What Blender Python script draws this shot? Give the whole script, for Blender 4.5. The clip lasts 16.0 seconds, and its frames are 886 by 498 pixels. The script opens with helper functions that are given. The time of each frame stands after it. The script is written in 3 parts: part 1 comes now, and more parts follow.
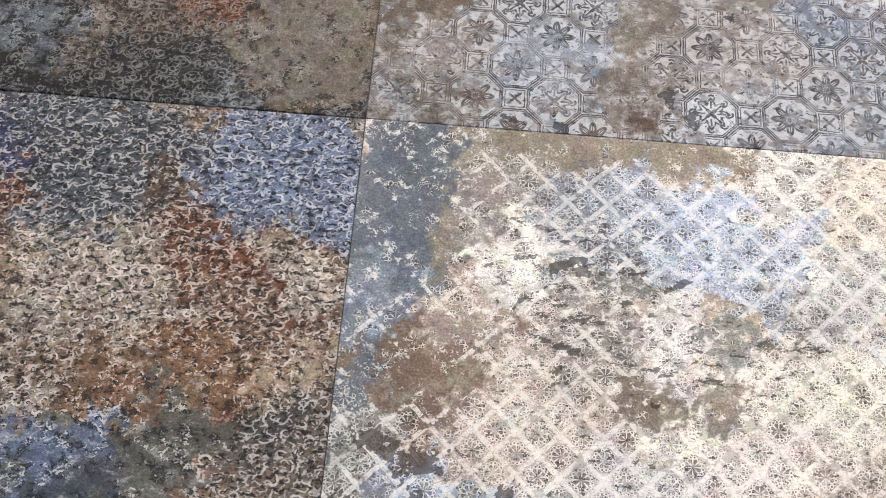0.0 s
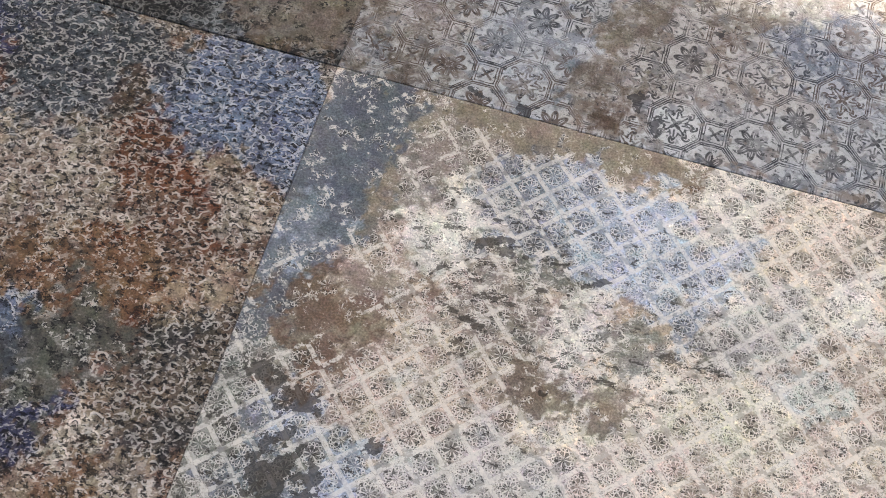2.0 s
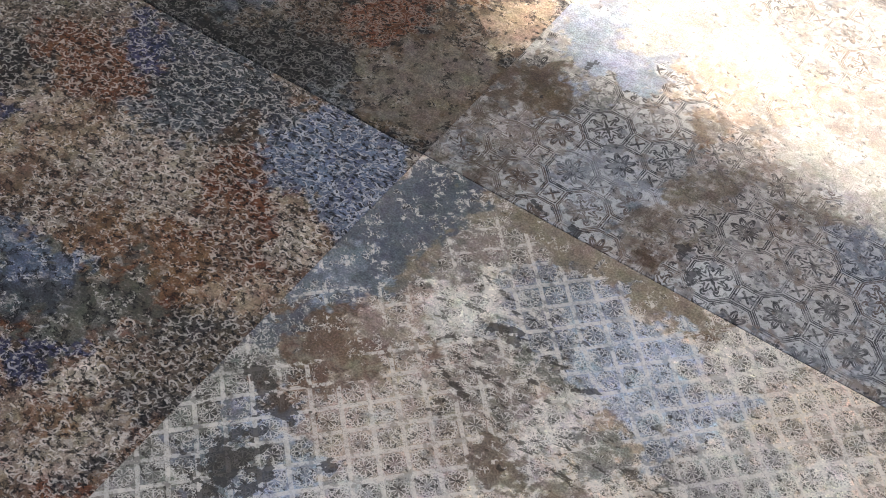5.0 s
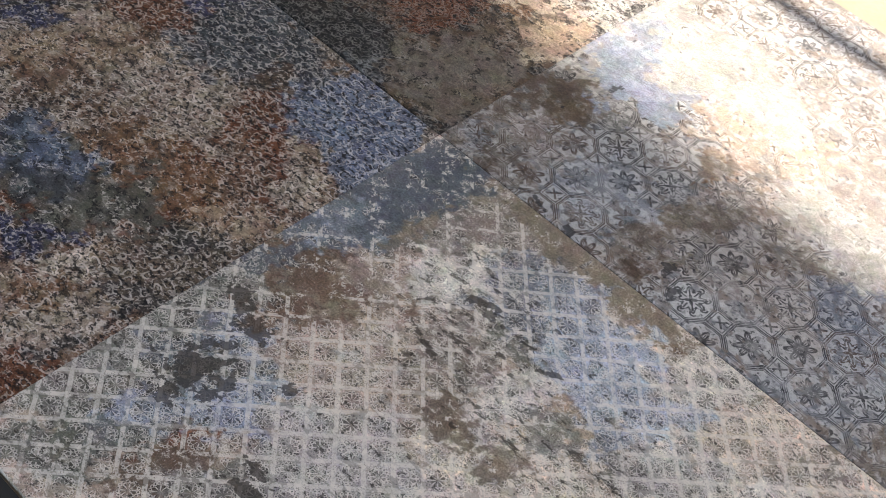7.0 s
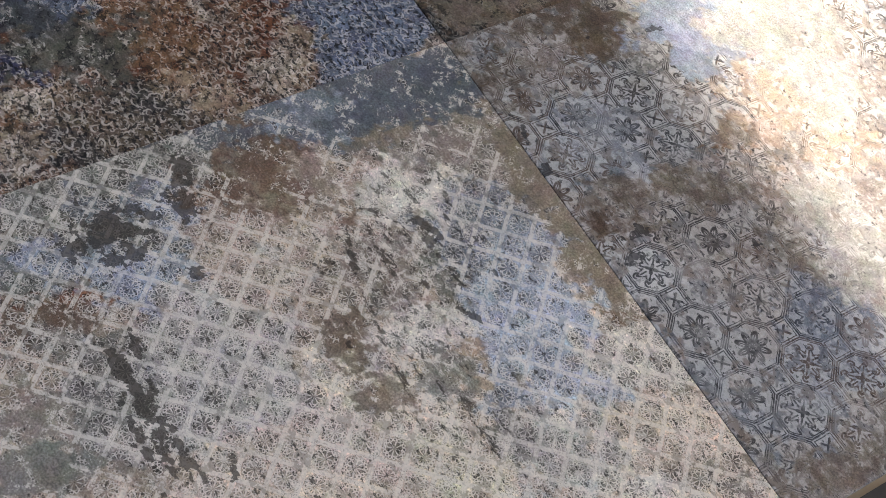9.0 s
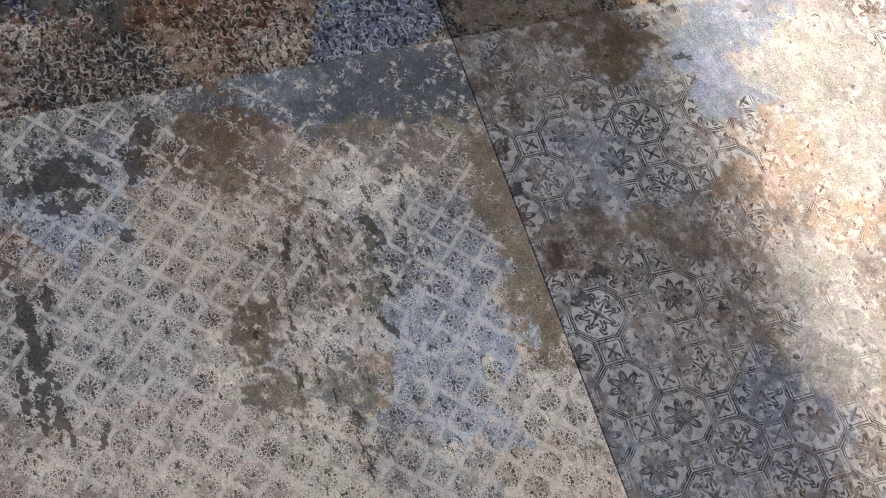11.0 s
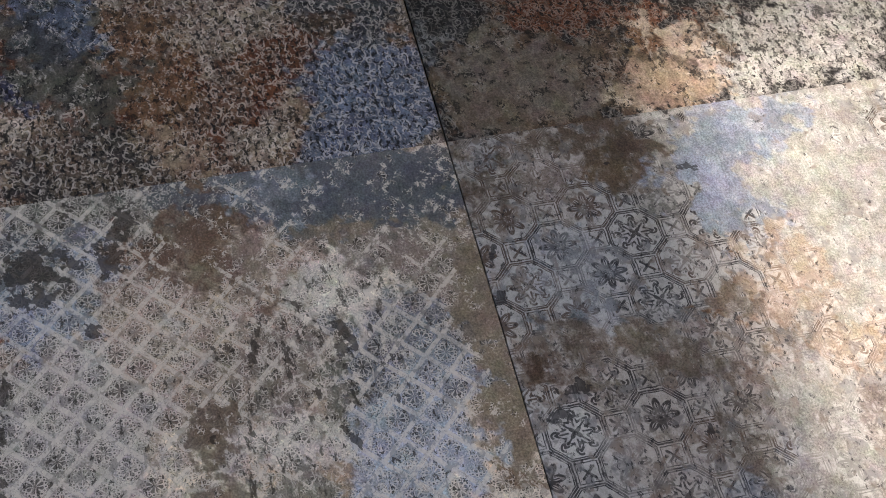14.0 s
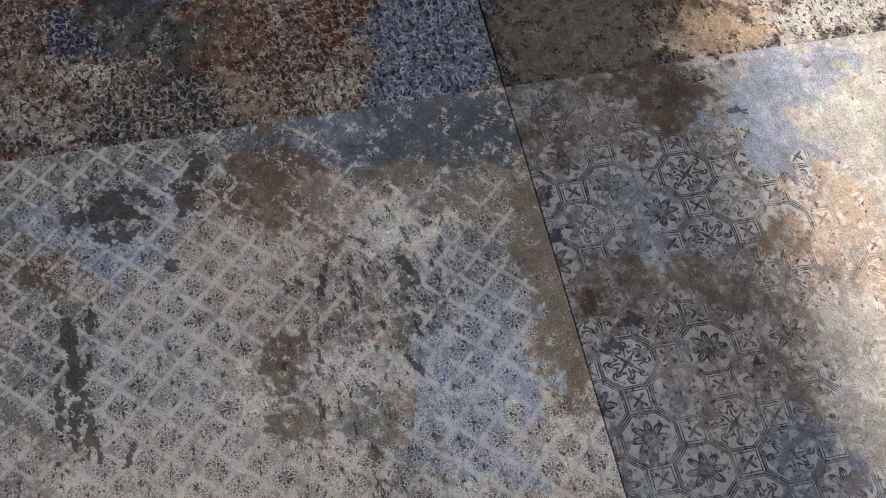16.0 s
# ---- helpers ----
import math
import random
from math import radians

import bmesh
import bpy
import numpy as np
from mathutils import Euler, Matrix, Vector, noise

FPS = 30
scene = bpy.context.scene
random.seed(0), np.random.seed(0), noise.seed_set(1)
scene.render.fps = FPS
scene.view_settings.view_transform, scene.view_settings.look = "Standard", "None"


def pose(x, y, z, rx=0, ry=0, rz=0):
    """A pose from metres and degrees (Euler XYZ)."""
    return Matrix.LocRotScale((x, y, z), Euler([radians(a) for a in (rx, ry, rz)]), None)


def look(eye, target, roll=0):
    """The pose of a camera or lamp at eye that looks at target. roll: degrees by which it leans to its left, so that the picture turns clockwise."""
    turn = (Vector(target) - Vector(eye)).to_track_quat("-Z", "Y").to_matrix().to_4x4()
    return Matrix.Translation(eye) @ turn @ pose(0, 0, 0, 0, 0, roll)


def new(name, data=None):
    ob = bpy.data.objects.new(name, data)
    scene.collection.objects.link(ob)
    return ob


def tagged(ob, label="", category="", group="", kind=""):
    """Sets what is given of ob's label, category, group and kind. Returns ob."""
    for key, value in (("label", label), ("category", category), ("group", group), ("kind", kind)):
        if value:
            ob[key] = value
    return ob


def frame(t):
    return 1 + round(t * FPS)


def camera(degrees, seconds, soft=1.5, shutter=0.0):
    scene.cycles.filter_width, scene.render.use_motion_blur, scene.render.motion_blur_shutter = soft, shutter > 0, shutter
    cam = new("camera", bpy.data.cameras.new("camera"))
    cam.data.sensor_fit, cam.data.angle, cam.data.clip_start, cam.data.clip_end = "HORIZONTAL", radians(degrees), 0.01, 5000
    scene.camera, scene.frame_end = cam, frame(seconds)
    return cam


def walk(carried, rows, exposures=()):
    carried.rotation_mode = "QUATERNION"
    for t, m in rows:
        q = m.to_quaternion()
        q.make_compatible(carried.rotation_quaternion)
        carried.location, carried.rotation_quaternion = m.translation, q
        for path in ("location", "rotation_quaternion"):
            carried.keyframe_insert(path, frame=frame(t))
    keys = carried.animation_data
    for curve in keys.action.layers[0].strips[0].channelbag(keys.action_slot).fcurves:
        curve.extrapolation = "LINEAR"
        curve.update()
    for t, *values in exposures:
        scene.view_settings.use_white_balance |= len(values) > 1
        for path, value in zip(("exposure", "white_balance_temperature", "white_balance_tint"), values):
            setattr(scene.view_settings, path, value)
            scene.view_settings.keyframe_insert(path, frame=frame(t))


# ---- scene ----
cam = camera(37.8, 16.0, soft=0.6)
EXPOSURES = [(0.0, 3.05, 7700, 12), (0.5, 2.85, 7700, 12), (1.5, 2.6, 7700, 12), (2.5, 2.65, 7700, 12), (3.5, 2.8, 7600, 12), (4.2, 2.35, 7500, 12), (7.0, 2.0, 7400, 13), (9.0, 2.0, 7400, 13), (11.5, 1.75, 7400, 14), (12.5, 1.75, 7400, 14), (14.5, 1.47, 7300, 14), (16.0, 1.45, 7200, 14)]
PATH = [
    (0, (0.144, -1.119, 1.688), (0.136, -0.179, -0.077), 4.1),
    (0.5, (0.219, -1.127, 1.691), (0.182, -0.193, -0.077), 4.9),
    (1, (0.29, -1.129, 1.699), (0.216, -0.205, -0.073), 5.7),
    (1.5, (0.359, -1.13, 1.705), (0.236, -0.217, -0.071), 5.9),
    (2, (0.418, -1.113, 1.721), (0.245, -0.231, -0.065), 5.7),
    (2.5, (0.51, -1.135, 1.718), (0.244, -0.243, -0.053), 3.4),
    (3, (0.601, -1.153, 1.706), (0.231, -0.242, -0.035), 1.0),
    (3.5, (0.698, -1.163, 1.704), (0.219, -0.234, -0.001), -0.9),
    (4, (0.786, -1.178, 1.702), (0.209, -0.225, 0.041), -1.6),
    (4.2, (0.801, -1.187, 1.705), (0.205, -0.223, 0.057), -0.9),
    (6.3, (0.929, -1.444, 1.628), (0.221, -0.281, 0.163), 12.0),
    (6.5, (0.95, -1.441, 1.622), (0.232, -0.286, 0.156), 12.6),
    (7, (0.996, -1.419, 1.614), (0.261, -0.296, 0.131), 14.1),
    (7.5, (1.069, -1.335, 1.62), (0.297, -0.289, 0.1), 14.4),
    (8, (1.131, -1.233, 1.626), (0.326, -0.271, 0.068), 14.5),
    (8.5, (1.161, -1.129, 1.634), (0.348, -0.249, 0.033), 15.3),
    (9, (1.16, -1.044, 1.651), (0.368, -0.23, 0.005), 17.4),
    (9.2, (1.161, -1.01, 1.65), (0.371, -0.219, -0.008), 18.1),
    (11.3, (1.224, -0.545, 1.715), (0.357, -0.113, -0.034), 11.9),
    (11.5, (1.228, -0.501, 1.715), (0.349, -0.103, -0.037), 10.4),
    (12, (1.239, -0.429, 1.701), (0.321, -0.081, -0.042), 7.9),
    (12.5, (1.231, -0.416, 1.69), (0.287, -0.063, -0.038), 7.8),
    (13, (1.233, -0.417, 1.675), (0.251, -0.046, -0.027), 8.0),
    (13.5, (1.237, -0.417, 1.666), (0.217, -0.042, -0.013), 7.7),
    (14, (1.241, -0.415, 1.658), (0.197, -0.052, -0.009), 6.9),
    (14.5, (1.245, -0.41, 1.657), (0.196, -0.077, -0.013), 5.6),
    (15, (1.248, -0.408, 1.677), (0.221, -0.112, -0.014), 4.3),
    (15.5, (1.266, -0.42, 1.701), (0.261, -0.144, -0.006), 3.8),
    (16, (1.314, -0.44, 1.724), (0.306, -0.172, 0.018), 3.4),
]
walk(cam, [(t, look(eye, target, roll)) for t, eye, target, roll in PATH], EXPOSURES)

# ---- light ----
SUN_EL = 40.0
world = bpy.data.worlds.new("sky")
scene.world = world
world.use_nodes = True
wt = world.node_tree
sky = wt.nodes.new("ShaderNodeTexSky")
sky.sky_type = 'NISHITA'
sky.sun_disc = False
sky.sun_elevation = radians(SUN_EL)
sky.sun_rotation = 0.0
wt.nodes["Background"].inputs["Strength"].default_value = 0.15
wt.links.new(sky.outputs["Color"], wt.nodes["Background"].inputs["Color"])

sun_data = bpy.data.lights.new("sun", "SUN")
sun_data.energy = 3.1
sun_data.angle = radians(1.3)
sun_data.color = (1.0, 0.975, 0.94)
sun = new("sun", sun_data)
sun.matrix_world = look((0.4, 0.6 + 10 * math.cos(radians(SUN_EL)), 10 * math.sin(radians(SUN_EL))), (0.4, 0.6, 0))


# ---- materials ----
class Net:
    """Small arithmetic on shader sockets."""

    def __init__(self, name):
        self.mat = bpy.data.materials.new(name)
        self.mat.use_nodes = True
        self.t = self.mat.node_tree
        self.bsdf = self.t.nodes["Principled BSDF"]

    def put(self, value, socket):
        if isinstance(value, Num):
            self.t.links.new(value.s, socket)
        elif isinstance(value, bpy.types.NodeSocket):
            self.t.links.new(value, socket)
        else:
            socket.default_value = value

    def math(self, op, *values):
        n = self.t.nodes.new("ShaderNodeMath")
        n.operation = op
        for v, socket in zip(values, n.inputs):
            self.put(v, socket)
        return Num(self, n.outputs[0])

    def step(self, v, lo, hi):
        n = self.t.nodes.new("ShaderNodeMapRange")
        n.interpolation_type = 'SMOOTHSTEP'
        for value, key in ((v, "Value"), (lo, "From Min"), (hi, "From Max")):
            self.put(value, n.inputs[key])
        return Num(self, n.outputs[0])

    def noise(self, vec, scale, detail=3.0, rough=0.55, colour=False):
        n = self.t.nodes.new("ShaderNodeTexNoise")
        self.put(vec, n.inputs["Vector"])
        n.inputs["Scale"].default_value = scale
        n.inputs["Detail"].default_value = detail
        n.inputs["Roughness"].default_value = rough
        return n.outputs["Color"] if colour else Num(self, n.outputs["Fac"])

    def mix(self, fac, a, b, blend='MIX'):
        n = self.t.nodes.new("ShaderNodeMix")
        n.data_type, n.blend_type = 'RGBA', blend
        self.put(fac, n.inputs[0])
        for v, k in ((a, 6), (b, 7)):
            self.put((*v, 1.0) if isinstance(v, tuple) else v, n.inputs[k])
        return n.outputs[2]

    def scaled(self, colour, by):
        n = self.t.nodes.new("ShaderNodeVectorMath")
        n.operation = 'SCALE'
        self.put(colour, n.inputs[0])
        self.put(by, n.inputs["Scale"])
        return n.outputs[0]

    def split(self, vec):
        n = self.t.nodes.new("ShaderNodeSeparateXYZ")
        self.put(vec, n.inputs[0])
        return Num(self, n.outputs[0]), Num(self, n.outputs[1]), Num(self, n.outputs[2])

    def join(self, x, y, z=0.0):
        n = self.t.nodes.new("ShaderNodeCombineXYZ")
        for v, s in zip((x, y, z), n.inputs):
            self.put(v, s)
        return n.outputs[0]

    def place(self):
        return self.t.nodes.new("ShaderNodeNewGeometry").outputs["Position"]

    def layer(self, name):
        n = self.t.nodes.new("ShaderNodeAttribute")
        n.attribute_name = name
        return n.outputs["Color"], Num(self, n.outputs["Alpha"]), Num(self, n.outputs["Fac"])

    def cell_random(self, u, v, seed=0.0):
        n = self.t.nodes.new("ShaderNodeTexWhiteNoise")
        n.noise_dimensions = '3D'
        self.put(self.join(u, v, seed), n.inputs["Vector"])
        return Num(self, n.outputs["Value"])

    def bump(self, height, strength, distance):
        n = self.t.nodes.new("ShaderNodeBump")
        n.inputs["Strength"].default_value = strength
        n.inputs["Distance"].default_value = distance
        self.put(height, n.inputs["Height"])
        self.put(n.outputs[0], self.bsdf.inputs["Normal"])


class Num:
    def __init__(self, net, socket):
        self.n, self.s = net, socket

    def __add__(self, o): return self.n.math('ADD', self, o)
    def __radd__(self, o): return self.n.math('ADD', o, self)
    def __sub__(self, o): return self.n.math('SUBTRACT', self, o)
    def __rsub__(self, o): return self.n.math('SUBTRACT', o, self)
    def __mul__(self, o): return self.n.math('MULTIPLY', self, o)
    def __rmul__(self, o): return self.n.math('MULTIPLY', o, self)
    def __truediv__(self, o): return self.n.math('DIVIDE', self, o)
    def max(self, o): return self.n.math('MAXIMUM', self, o)
    def min(self, o): return self.n.math('MINIMUM', self, o)
    def abs(self): return self.n.math('ABSOLUTE', self)
    def round(self): return self.n.math('ROUND', self)
    def cos(self): return self.n.math('COSINE', self)
    def up(self, lo, hi): return self.n.step(self, lo, hi)
    def down(self, lo, hi): return 1.0 - self.n.step(self, lo, hi)
    def near(self, at, width, soft): return (self - at).abs().down(width, width + soft)


def lattice_print(net, x, y):
    """Diagonal trellis of broad pale bands with an eight-rayed flower in each cell: pale strokes, dark ground of the flowers."""
    dx, dy = (x + 0.0145) / 0.0303, (y - 0.0016) / 0.03105
    u, v = (dx + dy) * 0.5, (dx - dy) * 0.5
    cu, cv = u.round(), v.round()
    fu, fv = u - cu, v - cv
    band = fu.abs().max(fv.abs()).up(0.405, 0.43)
    r = net.math('SQRT', fu * fu + fv * fv)
    a = net.math('ARCTAN2', fv, fu)
    eight = (a * 8.0).cos()
    ray = eight.up(0.5, 0.75) * r.down(0.25, 0.3) * r.up(0.02, 0.06)
    turn = a * (8.0 / math.pi) + 0.5
    across = r * (turn - turn.round()) * (math.pi / 8)
    d = net.math('SQRT', (r - 0.33) * (r - 0.33) + across * across)
    loop = d.near(0.05, 0.01, 0.014)
    dot = d.down(0.016, 0.034)
    heart = (r - 0.2).abs().down(0.02, 0.045) * (a * 16.0).cos().down(-0.4, 0.1)
    four = (a * 4.0).cos()
    petal = (r - 0.2).abs().down(0.05, 0.1) * four.up(0.5, 0.9)
    pale = band.max(ray.max(loop) * 0.9).max(petal * 0.4)
    rnd = net.cell_random(cu, cv)
    deep = net.noise(net.join(x, y, 7.0), 14.0, 3.0, 0.6).up(0.42, 0.68)
    dark = r.down(0.36, 0.46) * (1.0 - pale) * (0.08 + 0.14 * rnd + 0.5 * deep) + dot.max(heart) * (0.45 + 0.4 * deep)
    return pale, dark, band


def octagon_print(net, x, y):
    """Octagons and small squares of old cement tiles: double outlines, crosses in the squares, scrolls and daisies inside."""
    dx, dy = (x - 0.541) / 0.0622, (y - 0.059) / 0.0637
    u, v = (dx + dy) * 0.5, (dx - dy) * 0.5
    cu, cv = u.round(), v.round()
    fu, fv = u - cu, v - cv
    au, av = fu.abs(), fv.abs()
    corner = (0.7071 - (au + av)) * 0.7071
    e = (0.5 - au.max(av)).min(corner)
    lines = e.near(0.022, 0.012, 0.008).max(e.near(0.058, 0.007, 0.007)) * corner.up(-0.02, 0.0)
    lines = lines.max((corner + 0.03).abs().down(0.006, 0.013))
    gu, gv = 0.5 - au, 0.5 - av
    cross = gu.min(gv).down(0.016, 0.03) * (gu + gv).down(0.15, 0.18) * corner.down(-0.04, -0.03)
    r = net.math('SQRT', fu * fu + fv * fv)
    a = net.math('ARCTAN2', fv, fu)
    rnd = net.cell_random(cu, cv, 3.0)
    kind = rnd.up(0.5, 0.52)
    four, eight = (a * 4.0).cos(), (a * 8.0).cos()
    core = (r - four * 0.04).down(0.085, 0.1)
    curl = (r - 0.255 - eight * 0.055).near(0.0, 0.02, 0.016) * (0.4 + 0.6 * eight.abs().up(0.1, 0.4))
    local = (a * (4.0 / math.pi) - (a * (4.0 / math.pi)).round()) * (math.pi / 4)
    across = r * local
    d = net.math('SQRT', (r - 0.33) * (r - 0.33) + across * across)
    hook = (across + (r - 0.33) * 0.6).up(-0.03, -0.01)
    bud = d.down(0.012, 0.026).max(d.near(0.06, 0.014, 0.012) * hook)
    stem = across.abs().down(0.01, 0.022) * r.near(0.19, 0.07, 0.02)
    scroll = core.max(curl).max(bud).max(stem)
    side = (r - 0.2) * 0.5
    daisy_d = net.math('SQRT', side * side + across * across)
    daisy = daisy_d.near(0.05, 0.012, 0.018).max((r - eight * 0.012).down(0.05, 0.07)).max(across.abs().down(0.006, 0.014) * r.near(0.17, 0.08, 0.02))
    motif = (scroll * kind + daisy * (1.0 - kind)) * e.up(0.055, 0.075)
    return lines.max(cross), motif, net.cell_random(cu, cv, 9.0)


def curl_print(net, x, y, scale, seed, radius=0.3, width=0.075):
    """Tendrils: a tapering hook and a seed in each cell of a scattered lattice, turned at random."""
    n = net.t.nodes.new("ShaderNodeTexVoronoi")
    n.voronoi_dimensions = '2D'
    n.inputs["Scale"].default_value = scale
    n.inputs["Randomness"].default_value = 0.8
    net.put(net.join(x + seed, y - seed), n.inputs["Vector"])
    px, py, _ = net.split(n.outputs["Position"])
    rx, ry, rz = net.split(n.outputs["Color"])
    qx, qy = (x + seed - px) * scale, (y - seed - py) * scale
    r = net.math('SQRT', qx * qx + qy * qy)
    a = net.math('ARCTAN2', qy, qx)
    turn = (a + rx * 6.283).cos()
    bent = r - radius * (0.75 + 0.5 * rz) - 0.1 * (a * 2.0 + ry * 6.283).cos()
    taper = turn.up(-0.55, 0.6)
    hook = (bent.abs() - width * taper).down(-0.01, 0.035) * taper.up(0.02, 0.2)
    tail = ((qx * ry - qy * rz) * 1.3 - 0.12).abs().down(0.03, 0.07) * r.near(0.42, 0.1, 0.1)
    return hook.max(tail * 0.8), (bent + width * 1.6).abs().down(width * 0.5, width * 0.9) * turn.up(-0.3, 0.5), r


def glaze(net, colour, rough_noise, fine):
    b = net.bsdf
    net.put(colour, b.inputs["Base Color"])
    net.put(0.40 + 0.18 * rough_noise, b.inputs["Roughness"])
    b.inputs["Specular IOR Level"].default_value = 0.12
    net.bump(fine, 0.22, 0.0008)


def tile_material(name, pattern, pale, dark):
    net = Net(name)
    pos = net.place()
    wob = net.noise(pos, 70.0, 2.0, colour=True)
    wx, wy, _ = net.split(wob)
    x0, y0, _ = net.split(pos)
    x, y = x0 + (wx - 0.5) * 0.003, y0 + (wy - 0.5) * 0.003
    ground, vis, _ = net.layer("ground")
    _, _, chip = net.layer("chip")
    _, _, torn = net.layer("rift")
    big = net.noise(pos, 22.0, 4.0, 0.58).up(0.34, 0.66)
    mid = net.noise(pos, 75.0, 5.0, 0.65).up(0.34, 0.66)
    fine = net.noise(pos, 300.0, 4.0, 0.65).up(0.32, 0.68)
    flake = net.noise(net.join(x0 * 0.7 + 5.0, y0), 120.0, 5.0, 0.68).up(0.30, 0.70)
    scab = net.noise(net.join(x0 * 0.8, y0 + 9.0), 42.0, 6.0, 0.66)
    worn = vis + (big - 0.5) * 0.55 + (mid - 0.5) * 0.5 + (fine - 0.5) * 0.14
    show = worn.up(0.36, 0.50)
    colour = net.scaled(ground, (0.68 + 0.30 * big + 0.34 * mid) * (0.72 + 0.56 * fine))
    # stains of other hues at hand's width, and flaked glaze in islands with ragged edges
    hue = net.noise(net.join(x0, y0, 4.0), 26.0, 4.0, 0.62, colour=True)
    colour = net.mix(0.2, colour, net.mix(1.0, colour, net.scaled(hue, 2.0), 'MULTIPLY'))
    ragged = 0.12 + 0.88 * worn.up(0.1, 0.6)
    if pattern == "lattice":
        show = (worn + (flake - 0.5) * 0.25).up(0.28, 0.47)
        p, k, band = lattice_print(net, x, y)
        colour = net.mix((k * show * (0.8 + 0.8 * mid)).min(0.9), colour, net.mix(0.12, dark, ground))
        colour = net.mix(p * show * (0.36 + 0.34 * big + 0.24 * mid).min(0.92), colour, net.mix(0.22, pale, ground))
        # flaked islands: pale plateaus with a dark broken rim on the low side
        colour = net.mix(scab.up(0.56, 0.575) * ragged * 0.36, colour, pale)
        colour = net.mix(scab.near(0.556, 0.002, 0.007) * ragged * flake.up(0.2, 0.5) * 0.8, colour, dark)
        colour = net.mix(scab.down(0.425, 0.44) * ragged * 0.6, colour, net.mix(0.45, dark, ground))
        # long cracks and lifted streaks run along the tile's width
        streak = net.noise(net.join(x0 * 0.42 + wx * 0.016, y0 + wx * 0.01), 62.0, 7.0, 0.70)
        rift = (torn + (big - 0.5) * 0.5).up(0.3, 0.7)
        colour = net.mix(streak.down(0.42, 0.44) * rift * 0.9, colour, net.mix(0.15, dark, ground))
        colour = net.mix(streak.up(0.565, 0.585) * rift * 0.5, colour, pale)
        speck = flake.down(0.18, 0.24) * 0.8 * (1.0 - 0.75 * band * show)
        light = flake.up(0.82, 0.88) * 0.3
    elif pattern == "octagon":
        l, m, rnd = octagon_print(net, x, y)
        inside = (vis + (big - 0.5) * 0.5 + (mid - 0.5) * 0.25).up(0.15, 0.85)
        colour = net.mix(inside * (0.5 + 0.2 * mid), colour, net.mix(0.3, pale, ground))
        tone = net.mix(rnd.up(0.5, 0.7) * 0.8, dark, (0.085, 0.048, 0.030))
        # ink is uneven by wear; low vis also pales it for painted sun glare
        fade = (0.5 + 0.7 * net.noise(net.join(x0, y0, 21.0), 11.0, 3.0, 0.6).up(0.36, 0.58)) * (0.75 + 0.25 * rnd) * (0.3 + 0.7 * vis.up(0.15, 0.7))
        ink = l.max(m) * fade.min(1.0)
        colour = net.mix((ink * worn.up(0.28, 0.5) * (0.75 + 0.5 * mid)).min(0.97), colour, net.mix(0.14 + 0.55 * vis.down(0.3, 0.8), tone, ground))
        # round smudges of brown and slate lie over the print
        blot = net.noise(net.join(x0, y0, 11.0), 30.0, 2.0, 0.5)
        smudge = net.mix(net.noise(net.join(x0, y0, 15.0), 16.0, 1.0).up(0.45, 0.55), (0.15, 0.10, 0.072), (0.13, 0.135, 0.15))
        colour = net.mix(blot.up(0.56, 0.61) * ragged * 0.75, colour, net.mix(0.35, smudge, ground))
        colour = net.mix(scab.up(0.585, 0.60) * ragged * 0.16, colour, pale)
        colour = net.mix(scab.down(0.40, 0.417) * ragged * 0.5 * worn.up(0.2, 0.6), colour, net.mix(0.35, dark, ground))
        speck = flake.down(0.17, 0.23) * 0.75 * worn.up(0.2, 0.7)
        light = flake.up(0.81, 0.87) * 0.3
    else:
        if pattern == "tendril":
            line, rim, r1 = curl_print(net, x, y * 1.1, 34.0, 3.7, 0.3, 0.05)
            line2, rim2, r2 = curl_print(net, x, y, 62.0, 8.1, 0.26, 0.07)
            ring = (r1 - 0.16).abs().down(0.02, 0.05).max((r1 - 0.42).abs().down(0.015, 0.04) * 0.7)
            line = line.max(line2 * 0.8).max(ring)
        else:
            line, rim, r1 = curl_print(net, x + (wx - 0.5) * 0.006, y * 1.25, 38.0, 3.7, 0.3, 0.07)
            line2, rim2, r2 = curl_print(net, x, y * 1.2, 56.0, 8.1, 0.27, 0.075)
            line = line.max(line2 * 0.85)
        colour = net.mix((rim.max(rim2) * show * (0.65 + 0.8 * mid)).min(0.96), colour, dark)
        colour = net.mix((line * show * (0.5 + 0.42 * mid + 0.3 * big)).min(0.94), colour, net.mix(0.42, pale, net.scaled(ground, 2.3)))
        # where the print has gone, dark leaf-shaped flecks and pale crumbs stay
        bare = (1.0 - show) * worn.up(-0.15, 0.3)
        colour = net.mix(scab.down(0.458, 0.468) * (0.35 + 0.7 * bare) * 0.85 * ragged.max(bare), colour, dark)
        colour = net.mix(scab.up(0.575, 0.59) * (0.15 + 0.6 * bare) * 0.4, colour, pale)
        speck = flake.down(0.26, 0.32) * 0.92
        light = flake.up(0.84, 0.9) * 0.4
    colour = net.mix(speck * ragged, colour, dark)
    colour = net.mix(light * ragged, colour, pale)
    colour = net.mix((chip + (mid - 0.5) * 0.7 + (flake - 0.5) * 0.9).up(0.46, 0.54) * chip.up(0.05, 0.2) * 0.85, colour, net.mix(0.10, dark, ground))
    glaze(net, colour, mid, fine)
    return net.mat


